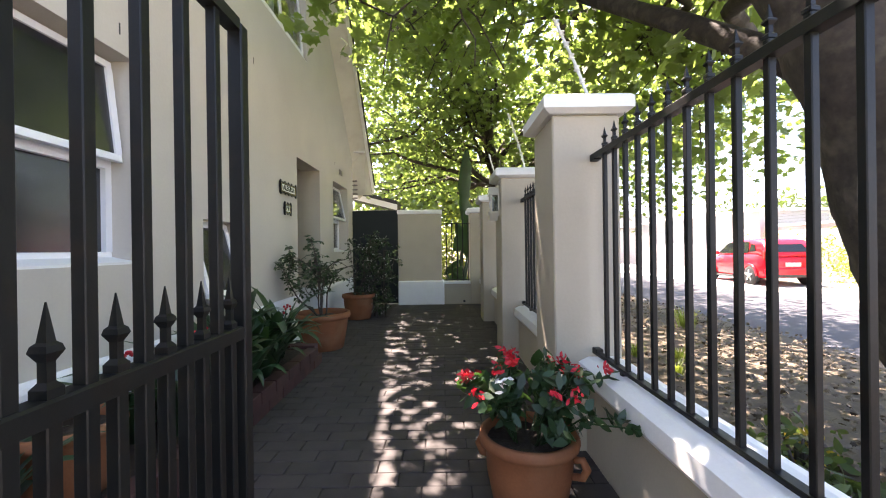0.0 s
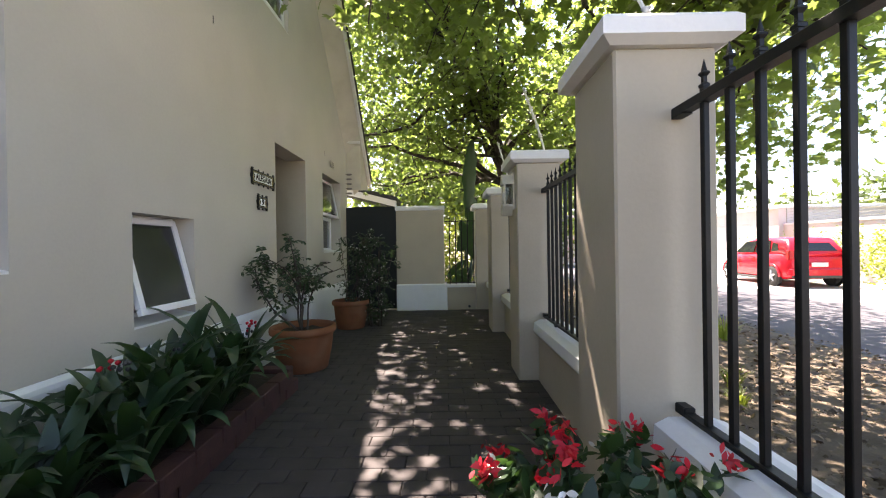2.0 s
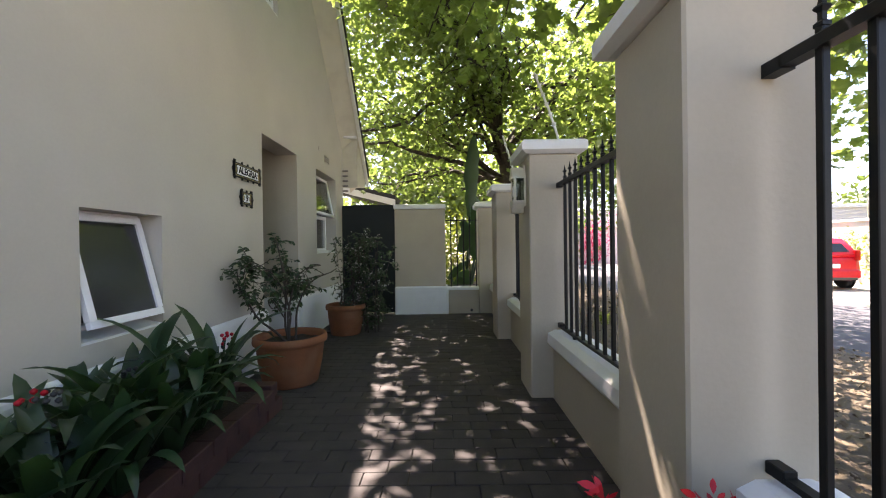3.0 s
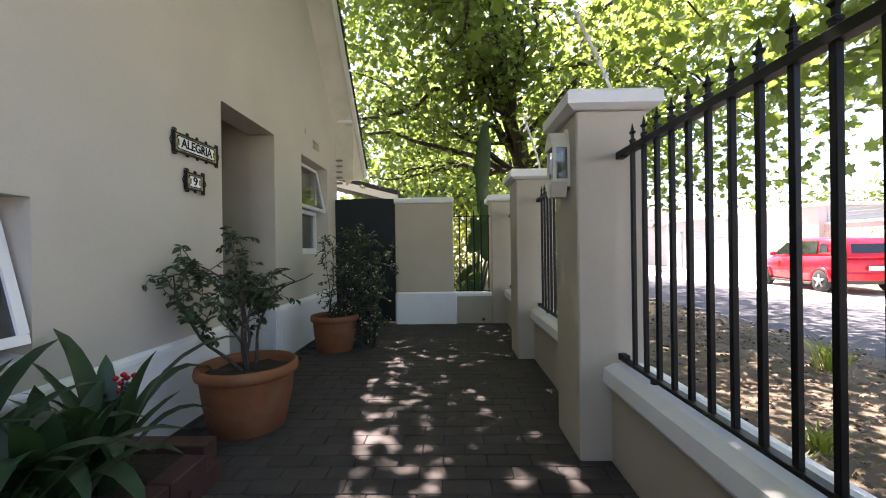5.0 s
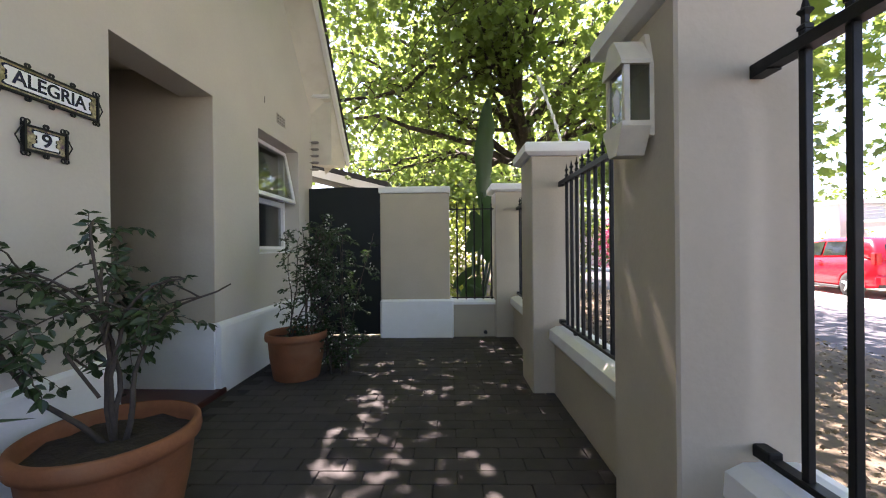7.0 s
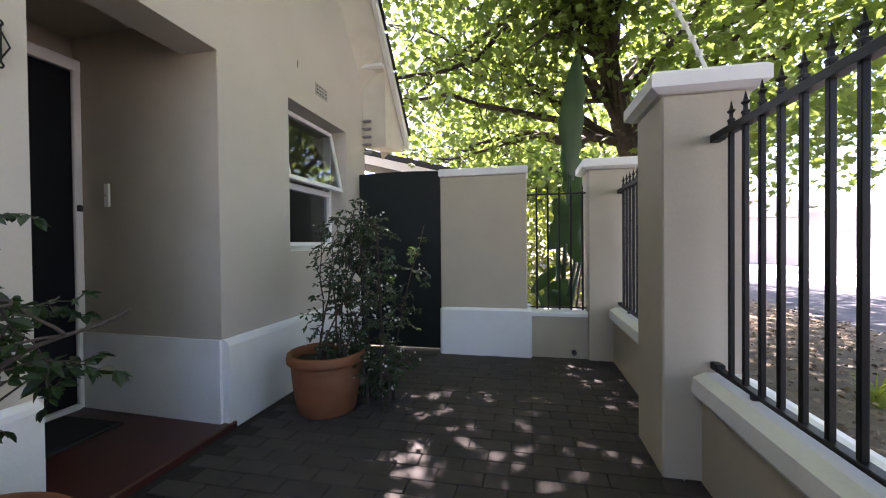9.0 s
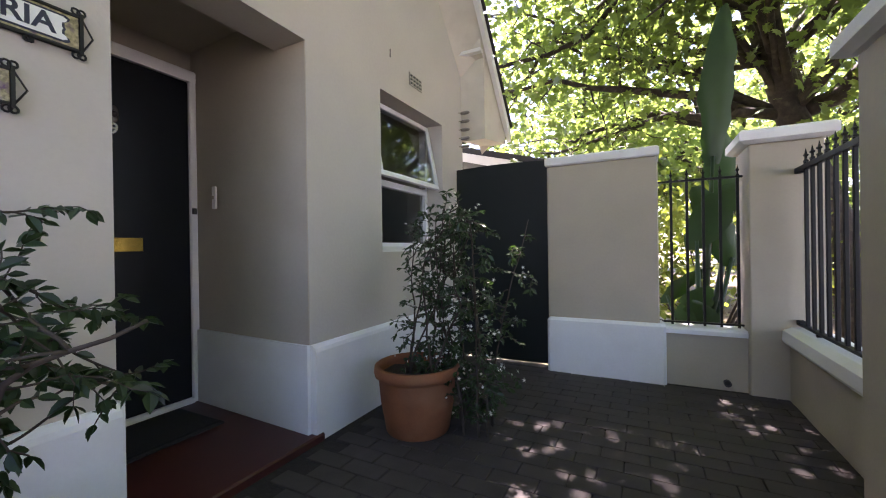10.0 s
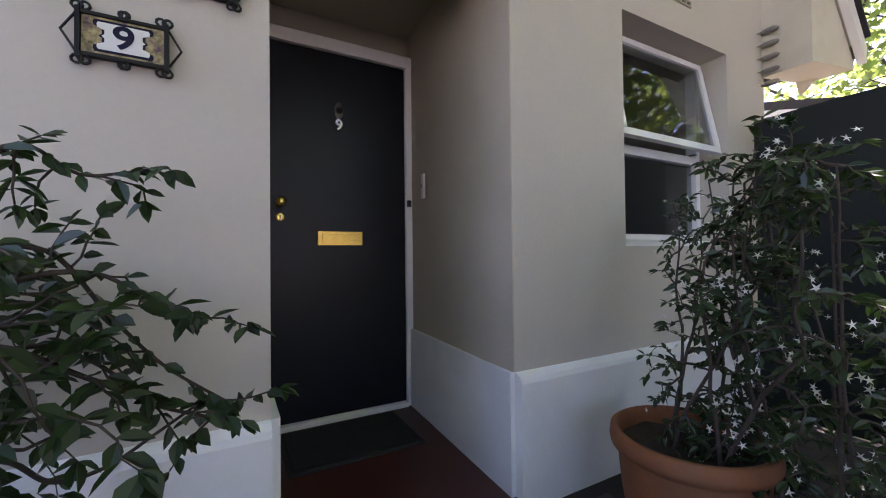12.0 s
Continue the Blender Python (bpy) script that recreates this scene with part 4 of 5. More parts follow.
# red bedding flowers
rg = random.Random(21)
bed = thing("bedding_plant", (POT1[0], POT1[1], 0.25), "bushy bedding plant with red and white flowers in a pot", "flowering plant")
pl, ws, sz, heads = [], [], [], []
for s in range(46):
    a, r = rg.uniform(0, 6.283), rg.uniform(0.03, 0.36) ** 0.9
    tip = Vector((r * math.cos(a) * (1.15 if math.cos(a) > 0 else 0.8), r * math.sin(a), 0.10 + 0.20 * (1 - (r / 0.4) ** 2) + rg.uniform(-0.03, 0.06)))
    root = Vector((0.07 * math.cos(a), 0.07 * math.sin(a), 0))
    mid = (root + tip) / 2 + Vector((0, 0, 0.05))
    part("stem", Geo().tube([root, mid, tip], [0.004, 0.0035, 0.003], 4), BED_LEAF, bed)
    for k in range(16):
        f = rg.uniform(0.25, 1.05)
        q = root.lerp(tip, f) + Vector((rg.gauss(0, 0.02), rg.gauss(0, 0.02), 0.05 * (1 - (2 * f - 1) ** 2) + rg.gauss(0, 0.012)))
        pl.append(q)
        ws.append((tip.x * 1.5 + rg.gauss(0, 0.5), tip.y * 1.5 + rg.gauss(0, 0.5), rg.uniform(0.2, 1)))
        sz.append(rg.uniform(0.045, 0.085))
    heads.append(tip)
part("foliage", scatter("foliage", pl, ws, sz, OVAL, BED_LEAF, 0.2, 3), BED_LEAF, bed, "narrow mid-green leaves")
for i, h in enumerate(heads[:22]):
    n = rg.randint(11, 17)
    pts = [h + Vector((rg.gauss(0, 0.016), rg.gauss(0, 0.016), 0.02 + rg.gauss(0, 0.010))) for _ in range(n)]
    wy = [(rg.gauss(0, 0.7), rg.gauss(-0.3, 0.7), rg.uniform(0.2, 1)) for _ in range(n)]
    red = i % 6 != 5
    part("flower_head", scatter("flower_head", pts, wy, [rg.uniform(0.024, 0.036) for _ in range(n)], OVAL[::1], PETAL_RED if red else PETAL_WHITE, 0.2, i), PETAL_RED, bed, "red flower head" if red else "white flower head")


# ---- strap-leaved planter bed ----
def strap(length, width, arch):
    """One strap leaf rising from the origin and arching over along +x."""
    g = Geo()
    n = 9
    for i in range(n + 1):
        f = i / n
        ang = radians(80) - arch * f * f
        if i == 0:
            x = z = 0.0
        else:
            x += length / n * math.cos(ang)
            z += length / n * math.sin(ang)
        w = width * (0.55 + 0.9 * f - 0.4 * f * f) * (1 - max(0, f - 0.55) / 0.45) ** 0.6 if f < 1 else 0.001
        g.v += [(x, -w / 2, z + w * 0.18), (x, 0, z), (x, w / 2, z + w * 0.18)]
    for i in range(n):
        for k in (0, 1):
            g.f.append((3 * i + k, 3 * i + 3 + k, 3 * i + 4 + k, 3 * i + 1 + k))
    return g.mesh("leaf", STRAP_LEAF, True)


STRAPS = [strap(l, w, a) for l, w, a in ((0.50, 0.06, 1.0), (0.44, 0.065, 1.7), (0.55, 0.055, 1.5), (0.38, 0.07, 0.5), (0.48, 0.06, 2.2))]
rg = random.Random(33)
for i, (x, y, s, up) in enumerate(((-1.25, 2.35, 0.95, 0), (-1.1, 2.42, 1.0, 0), (-1.3, 2.75, 1.1, 0.2), (-1.08, 3.0, 1.15, 0.2), (-1.28, 3.3, 1.45, 0.75), (-1.12, 3.52, 1.4, 0.6), (-1.17, 3.78, 1.4, 0.9), (-1.22, 1.65, 0.9, 0), (-1.06, 3.25, 1.2, 0.1), (-1.05, 2.7, 1.15, 0), (-1.3, 3.05, 1.3, 0.4))):
    cl = thing("strap_leaf_plant", (x, y, 0.13), "dark green strap-leaved clump growing in the bed", "plant", "strap-leaved plants in the bed")
    for k in range(18 if up > 0.8 else 27):
        lf = part("leaf", STRAPS[3 if rg.random() < up * 0.6 else rg.randrange(5)], STRAP_LEAF, cl)
        a = rg.uniform(-2.4, 2.4) if x < -1.2 else rg.uniform(-math.pi, math.pi)
        sc = s * rg.uniform(0.75, 1.12)
        lf.matrix_local = Matrix.Translation((0.03 * math.cos(a), 0.03 * math.sin(a), -0.01)) @ Matrix.Rotation(a, 4, "Z") @ Matrix.Rotation(rg.uniform(-0.15, 0.35), 4, "Y") @ Matrix.Scale(sc, 4)
    if i in (0, 2, 4, 6):
        for s2 in range(2):
            tip = Vector((rg.uniform(-0.05, 0.12), rg.uniform(-0.12, 0.12), rg.uniform(0.34, 0.44)))
            stalk = part("flower_stalk", Geo().tube([(0, 0, 0), tip * 0.5 + Vector((0.01, 0, 0.03)), tip], [0.007, 0.006, 0.005], 5), STRAP_LEAF, cl)
            bg = Geo()
            for _ in range(7):
                o = tip + Vector((rg.gauss(0, 0.022), rg.gauss(0, 0.022), rg.gauss(0, 0.016)))
                bg.turned([(0.002, -0.011), (0.010, -0.004), (0.011, 0.004), (0.002, 0.011)], 8, o)
            part("berry_head", bg, PETAL_RED if (i + s2) % 3 == 0 else PLASTIC, stalk, "cluster of ripening berries", True)
solid("bed_soil", Geo().box(WX + 0.04, -0.99, 0.9, 4.06, -0.05, 0.13, 0.02), SOIL, "dark soil of the planted bed along the house", "soil", "structure")

# ---- wild banana behind the railing ----
wb = thing("wild_banana_plant", (0.55, 8.55, -0.2), "tall wild banana plant with large torn leaves behind the railing", "plant")
rg = random.Random(3)
for i, (tx, ty, tz, ln, wd, tilt) in enumerate(((0.12, 0.1, 2.0, 1.5, 0.19, 0.06), (-0.02, 0.0, 1.25, 0.75, 0.26, 0.35), (0.25, 0.1, 1.1, 0.9, 0.22, -0.3), (-0.25, 0.1, 0.75, 0.6, 0.2, 0.6), (-0.1, -0.1, 0.55, 0.55, 0.2, 0.2), (0.3, 0.3, 1.6, 0.9, 0.24, -0.15), (0.1, -0.1, 0.5, 0.5, 0.18, -0.4))):
    part("leaf_stalk", Geo().tube([(0.05 * math.sin(i * 2), 0.05 * math.cos(i), 0), (tx * 0.6, ty * 0.6, tz * 0.6), (tx, ty, tz)], [0.035, 0.025, 0.014], 7), STREL, wb, "thick green leaf stalk", True)
    g = Geo()
    n = 12
    for k in range(n + 1):
        f = k / n
        w = 0.75 * wd * math.sin(math.pi * min(0.97, f * 0.86 + 0.10)) ** 0.7
        cx, cz = tx + math.sin(tilt) * ln * f, tz - 0.08 + math.cos(tilt) * ln * f - 0.15 * f * f
        yy = ty - 0.12 * f * f
        j1, j2 = (rg.uniform(0.75, 1.05), rg.uniform(0.75, 1.05))
        g.v += [(cx - w * j1 * math.cos(tilt), yy + 0.05, cz), (cx, yy, cz), (cx + w * j2 * math.cos(tilt), yy + 0.05, cz + 0.02)]
    for k in range(n):
        g.f += [(3 * k, 3 * k + 1, 3 * k + 4, 3 * k + 3), (3 * k + 1, 3 * k + 2, 3 * k + 5, 3 * k + 4)]
    part("leaf_blade", g, STREL, wb, "broad ribbed green leaf blade", True)


# ---- trees ----
def tree(name, at, label, seed, girth, fork, limbs, leaves, leaf, spread=0.42, extra=(), lean=(0, 0), material=None, low=None, tall=False, bough=()):
    """A tree: tapered trunk, limbs to given points, side branches, leaf clumps at their ends."""
    material = material or PLANE_LEAF
    rg = random.Random(seed)
    nr = np.random.default_rng(seed)
    off = Vector(at)
    ob = thing(name, at, label, "tree")
    tp = []
    for i in range(9):
        f = i / 8
        tp.append(Vector((lean[0] * f + rg.gauss(0, 0.03) * (i > 0), lean[1] * f + rg.gauss(0, 0.03) * (i > 0), fork * f)))
    tr = Geo()
    rings, sides = 44, 30
    for i in range(rings + 1):
        f = 8 * i / rings
        k = min(7, int(f))
        mid = tp[k].lerp(tp[k + 1], f - k)
        wide = girth * (1.06 - 0.045 * f + 0.32 * math.exp(-f * 1.4))
        for j in range(sides):
            a = 2 * math.pi * j / sides
            p = Vector((math.cos(a) * wide, math.sin(a) * wide, 0)) + mid
            lump = 1 + 0.13 * noise.noise(p * 2.6 + off) + 0.06 * noise.noise(p * 8 + off) + 0.03 * noise.noise(p * 22 + off)
            tr.v.append(tuple(mid + Vector((math.cos(a), math.sin(a), 0)) * wide * lump))
    tr.f = [(i * sides + j, i * sides + (j + 1) % sides, (i + 1) * sides + (j + 1) % sides, (i + 1) * sides + j) for i in range(rings) for j in range(sides)]
    tr.f += [tuple(range(sides - 1, -1, -1)), tuple(rings * sides + j for j in range(sides))]
    part("trunk", tr, BARK, ob, "mottled flaking grey-brown trunk", True)
    centres, weights = [], []
    for lx, ly, lz, thick in limbs:
        end = Vector((lx, ly, lz)) - off
        start = tp[rg.randint(4, 8) if tall else (8 if rg.random() < 0.7 else 7)]
        n = 9
        pts = []
        for i in range(n):
            f = i / (n - 1)
            p = start.lerp(end, f)
            p.z += 0.5 * math.sin(math.pi * f) * (0.4 + 0.12 * (end - start).length) * 0.5
            if 0 < i:
                p += Vector((rg.gauss(0, 0.10), rg.gauss(0, 0.10), rg.gauss(0, 0.07)))
            pts.append(p)
        lg = Geo().tube(pts, [thick * (1 - 0.09 * i) for i in range(n)], 8)
        for t in range(9):
            i = rg.randint(3, n - 1)
            d = Vector((rg.gauss(0, 1), rg.gauss(0, 1), rg.gauss(-0.05, 0.6))).normalized()
            L = rg.uniform(0.5, 1.25) * (0.6 + 0.10 * (end - start).length)
            q = [pts[i]]
            for k in range(4):
                d = (d + Vector((rg.gauss(0, 0.3), rg.gauss(0, 0.3), rg.gauss(-0.08, 0.25)))).normalized()
                q.append(q[-1] + d * L / 4)
            lg.tube(q, [thick * 0.17 * (1 - 0.2 * k) + 0.003 for k in range(5)], 5)
            for k in (2, 3, 4):
                centres.append(q[k])
                weights.append(1.0)
        part("limb", lg, BARK, ob, "crooked limb with side branches", True)
    if bough:
        line = [q - off for q in bend(bough)]
        part("bough", Geo().tube(line, [0.075 - 0.035 * k / len(line) for k in range(len(line))], 12, 0.05, rg), BARK, ob, "low mottled bough reaching over the path", True)
    for c in extra:
        centres.append(Vector(c[:3]) - off)
        weights.append(c[3])
    c = np.array([tuple(p) for p in centres])
    w = np.array(weights)
    pick = nr.choice(len(c), leaves, p=w / w.sum())
    pos = c[pick] + nr.normal(size=(leaves, 3)) * np.array([spread, spread, spread * 0.62])
    world = pos + np.array(at)
    keep = ~((world[:, 0] < -1.05) & (world[:, 1] < 8.9) & (world[:, 2] < 0.25 + TIP_Z + RISE * (TIP_Y - APEX_Y - np.abs(world[:, 1] - APEX_Y))))
    keep &= ~((world[:, 0] < 1.25) & (world[:, 1] < 8.0) & (world[:, 2] < 2.75))
    if low:
        keep &= world[:, 2] > low
    pos = pos[keep]
    ways = nr.normal(size=(len(pos), 3)) * 0.75 + np.array([0, 0, 0.9])
    part("crown", scatter("crown", pos, ways, nr.uniform(0.55, 1.15, len(pos)) * leaf, LOBED, material, 0.25, seed), material, ob, "sunlit green lobed leaves in loose clumps")
    return ob


R = random.Random(77)


def spray(x0, x1, y0, y1, z0, z1, n, th=0.07):
    return [(R.uniform(x0, x1), R.uniform(y0, y1), R.uniform(z0, z1), th * R.uniform(0.6, 1.1)) for _ in range(n)]


def clumps(x0, x1, y0, y1, z0, z1, n, w):
    return [(R.uniform(x0, x1), R.uniform(y0, y1), R.uniform(z0, z1), w) for _ in range(n)]


tree("street_tree", (2.66, 2.0, -0.15), "big plane tree with a mottled trunk on the verge", 1, 0.30, 2.75,
     [(-0.75, 3.9, 3.25, 0.05), (2.0, 6.0, 3.9, 0.13), (0.3, 3.2, 5.0, 0.11), (3.8, 4.6, 4.4, 0.12), (0.2, 5.6, 5.2, 0.10), (1.2, 1.0, 4.8, 0.1)] + spray(-0.9, 1.6, 3.5, 8.0, 4.6, 6.4, 6) + spray(2.2, 5.5, 2, 8, 2.9, 5.5, 7) + spray(3, 6, 2, 9, 5, 7.5, 5),
     19000, 0.14, 0.36, lean=(-1.0, 0.08), low=1.75, bough=((2.0, 2.06, 1.62), (1.8, 2.6, 2.15), (1.5, 3.4, 2.85), (1.0, 4.4, 3.75), (0.6, 5.3, 4.5)),
     extra=clumps(-1.0, -0.6, 3.6, 3.9, 2.85, 3.1, 4, 0.6) + clumps(2.2, 5.8, 4.6, 10, 2.0, 4.4, 80, 2.3) + clumps(-2.2, 0.4, 5.0, 8.2, 4.8, 6.6, 55, 1.35) + clumps(3.2, 6.2, 5, 10, 4.4, 6.5, 45, 2.8))
tree("street_tree", (2.4, 10.6, -0.15), "plane tree with forked limbs behind the boundary wall", 2, 0.19, 5.4,
     [(1.3, 9.8, 4.6, 0.1), (2.3, 10.2, 5.2, 0.11), (0.6, 9.4, 3.6, 0.08), (4.6, 9.6, 3.7, 0.11), (3.6, 7.6, 3.4, 0.07)] + spray(-2.6, 1.4, 8.8, 13, 2.7, 6.6, 11) + spray(0.5, 4.4, 7.4, 13, 3.1, 6.8, 8) + spray(-1.0, 1.4, 7.0, 10.5, 4.0, 6.4, 11) + spray(3.5, 6.5, 8, 15, 4.5, 7.5, 6),
     25000, 0.128, 0.42, lean=(-1.3, 0.0), tall=True,
     extra=clumps(-2.1, 0.3, 8.0, 10.9, 4.3, 6.6, 75, 3.2) + clumps(3.5, 6.6, 8, 16, 4.8, 7, 60, 3.0) + clumps(2.4, 6.2, 7.5, 14, 1.95, 3.6, 70, 2.6) + clumps(-2.4, 0.9, 7.6, 11, 5.3, 7.2, 80, 4.0))
tree("street_tree", (3.1, 18.0, -0.15), "plane tree standing further along the verge", 3, 0.24, 2.4,
     spray(-4, 3, 14, 20, 1.8, 9.0, 14, 0.09) + spray(2, 8, 13, 22, 2.6, 9.0, 12, 0.09), 9000, 0.21, 0.62)
tree("garden_tree", (-1.6, 16.5, -0.2), "broad green tree behind the side gate", 4, 0.22, 1.9,
     spray(-6, 2, 14.5, 20, 1.6, 8.5, 16, 0.09), 6500, 0.21, 0.65)
tree("street_tree", (4.0, 30.0, -0.15), "far plane tree down the street", 6, 0.26, 2.5, spray(-2, 10, 26, 34, 2.2, 10, 18, 0.1), 9000, 0.40, 0.9)


def bush(name, at, size, n, leaf, material, label, seed, category="bush"):
    """A loose bush: several stems and a clumped uneven crown."""
    ob = thing(name, at, label, category)
    nr = np.random.default_rng(seed)
    rg = random.Random(seed)
    cs = []
    g = Geo()
    for i in range(16):
        v = Vector((rg.uniform(-1, 1) * size[0], rg.uniform(-1, 1) * size[1], rg.uniform(0.25, 1) * size[2]))
        cs.append(tuple(v))
        g.tube([(v.x * 0.1, v.y * 0.1, 0), (v.x * 0.6, v.y * 0.5, v.z * 0.55), v], [0.02, 0.013, 0.006], 5)
    part("stems", g, TWIG, ob, "", True)
    c = np.array(cs)
    pos = c[nr.integers(0, len(c), n)] + nr.normal(size=(n, 3)) * np.array(size) * 0.22
    pos = pos[pos[:, 2] > 0.03]
    part("foliage", scatter("foliage", pos, nr.normal(size=(len(pos), 3)) + np.array([0, 0, 0.6]), nr.uniform(0.6, 1.2, len(pos)) * leaf, OVAL, material, 0.2, seed), material, ob)
    return ob


for i, (x, y, sx, sz) in enumerate(((-0.6, 11.2, 1.0, 1.7), (0.9, 10.4, 0.9, 1.3), (2.6, 12.6, 0.9, 1.5))):
    bush("garden_bush", (x, y, -0.2), (sx, 0.6, sz), 1900, 0.12, FAR_LEAF if i == 2 else BUSH_LEAF, "loose leafy bush behind the boundary railing", 50 + i)

bush("ground_cover", (1.9, 2.3, -0.14), (0.34, 0.34, 0.2), 420, 0.075, FAR_LEAF, "low dark leafy ground cover at the foot of the tree", 81, "plant")
bush("ground_cover", (1.62, 1.95, -0.14), (0.3, 0.28, 0.16), 300, 0.07, FAR_LEAF, "low dark leafy ground cover beside the coping", 82, "plant")
bush("yellow_groundsel", (2.0, 2.42, -0.14), (0.10, 0.10, 0.24), 60, 0.05, YELLOW, "small clump of yellow leaves on the verge", 83, "plant")

# verge: grass tuft, stones, fallen leaves
for i, (x, y, s) in enumerate(((3.55, 5.85, 1.0), (2.6, 7.4, 0.6), (1.55, 7.6, 0.8), (1.4, 5.2, 0.5), (2.2, 4.5, 0.5), (1.85, 4.25, 0.45), (2.55, 4.35, 0.5), (2.3, 3.95, 0.4))):
    nr = np.random.default_rng(90 + i)
    tf = Geo()
    for k in range(70):
        a, l = nr.uniform(0, 6.283), s * nr.uniform(0.15, 0.42)
        o = np.array([math.cos(a), math.sin(a)])
        b = o * nr.uniform(0, 0.12) * s
        t = b + o * l * 0.55
        m = b + o * l * 0.2
        pr = np.array([-o[1], o[0]]) * 0.006
        tf.add([(*(b - pr), 0), (*(b + pr), 0), (*(m + pr), l * 0.6), (*(m - pr), l * 0.6), (*t, l * 0.85)], [(0, 1, 2, 3), (3, 2, 4)])
    gr = thing("grass_tuft", (x, y, -0.13), "tuft of dry green grass on the verge", "grass")
    part("tuft", tf, BUSH_LEAF, gr)
nr = np.random.default_rng(8)
n = 15000
pos = np.stack([1.2 + 3.3 * nr.random(n), 0.2 + 13 * nr.random(n) ** 1.2, np.full(n, -0.085) + 0.025 * nr.random(n)], 1)
lt = new("fallen_leaves", scatter("fallen_leaves", pos, nr.normal(size=(n, 3)) * 0.35 + np.array([0, 0, 1]), nr.uniform(0.012, 0.05, n), LOBED, LITTER, 0.3, 8))
tagged(lt, "dry brown fallen leaves scattered over the verge", "leaf litter", kind="stuff")
for i in range(14):
    x, y, r = R.uniform(1.35, 2.3), R.uniform(1.6, 4.5), R.uniform(0.03, 0.09)
    s = Geo()
    s.turned([(r * 0.6, 0), (r, r * 0.3), (r * 0.9, r * 0.6), (r * 0.4, r * 0.85), (0.002, r * 0.9)], 9, (0, 0, 0), Matrix.Rotation(R.uniform(0, 6), 4, "Z") @ Matrix.Diagonal((1, R.uniform(0.6, 1), 0.8, 1)))
    s.v = [(a + R.gauss(0, r * 0.07), b + R.gauss(0, r * 0.07), c) for a, b, c in s.v]
    st = new("stone", s.mesh("stone", VERGE, True))
    st.location = (x, y, -0.14)
    tagged(st, "rough earth-brown stone lying on the verge", "stone", "stones on the verge")


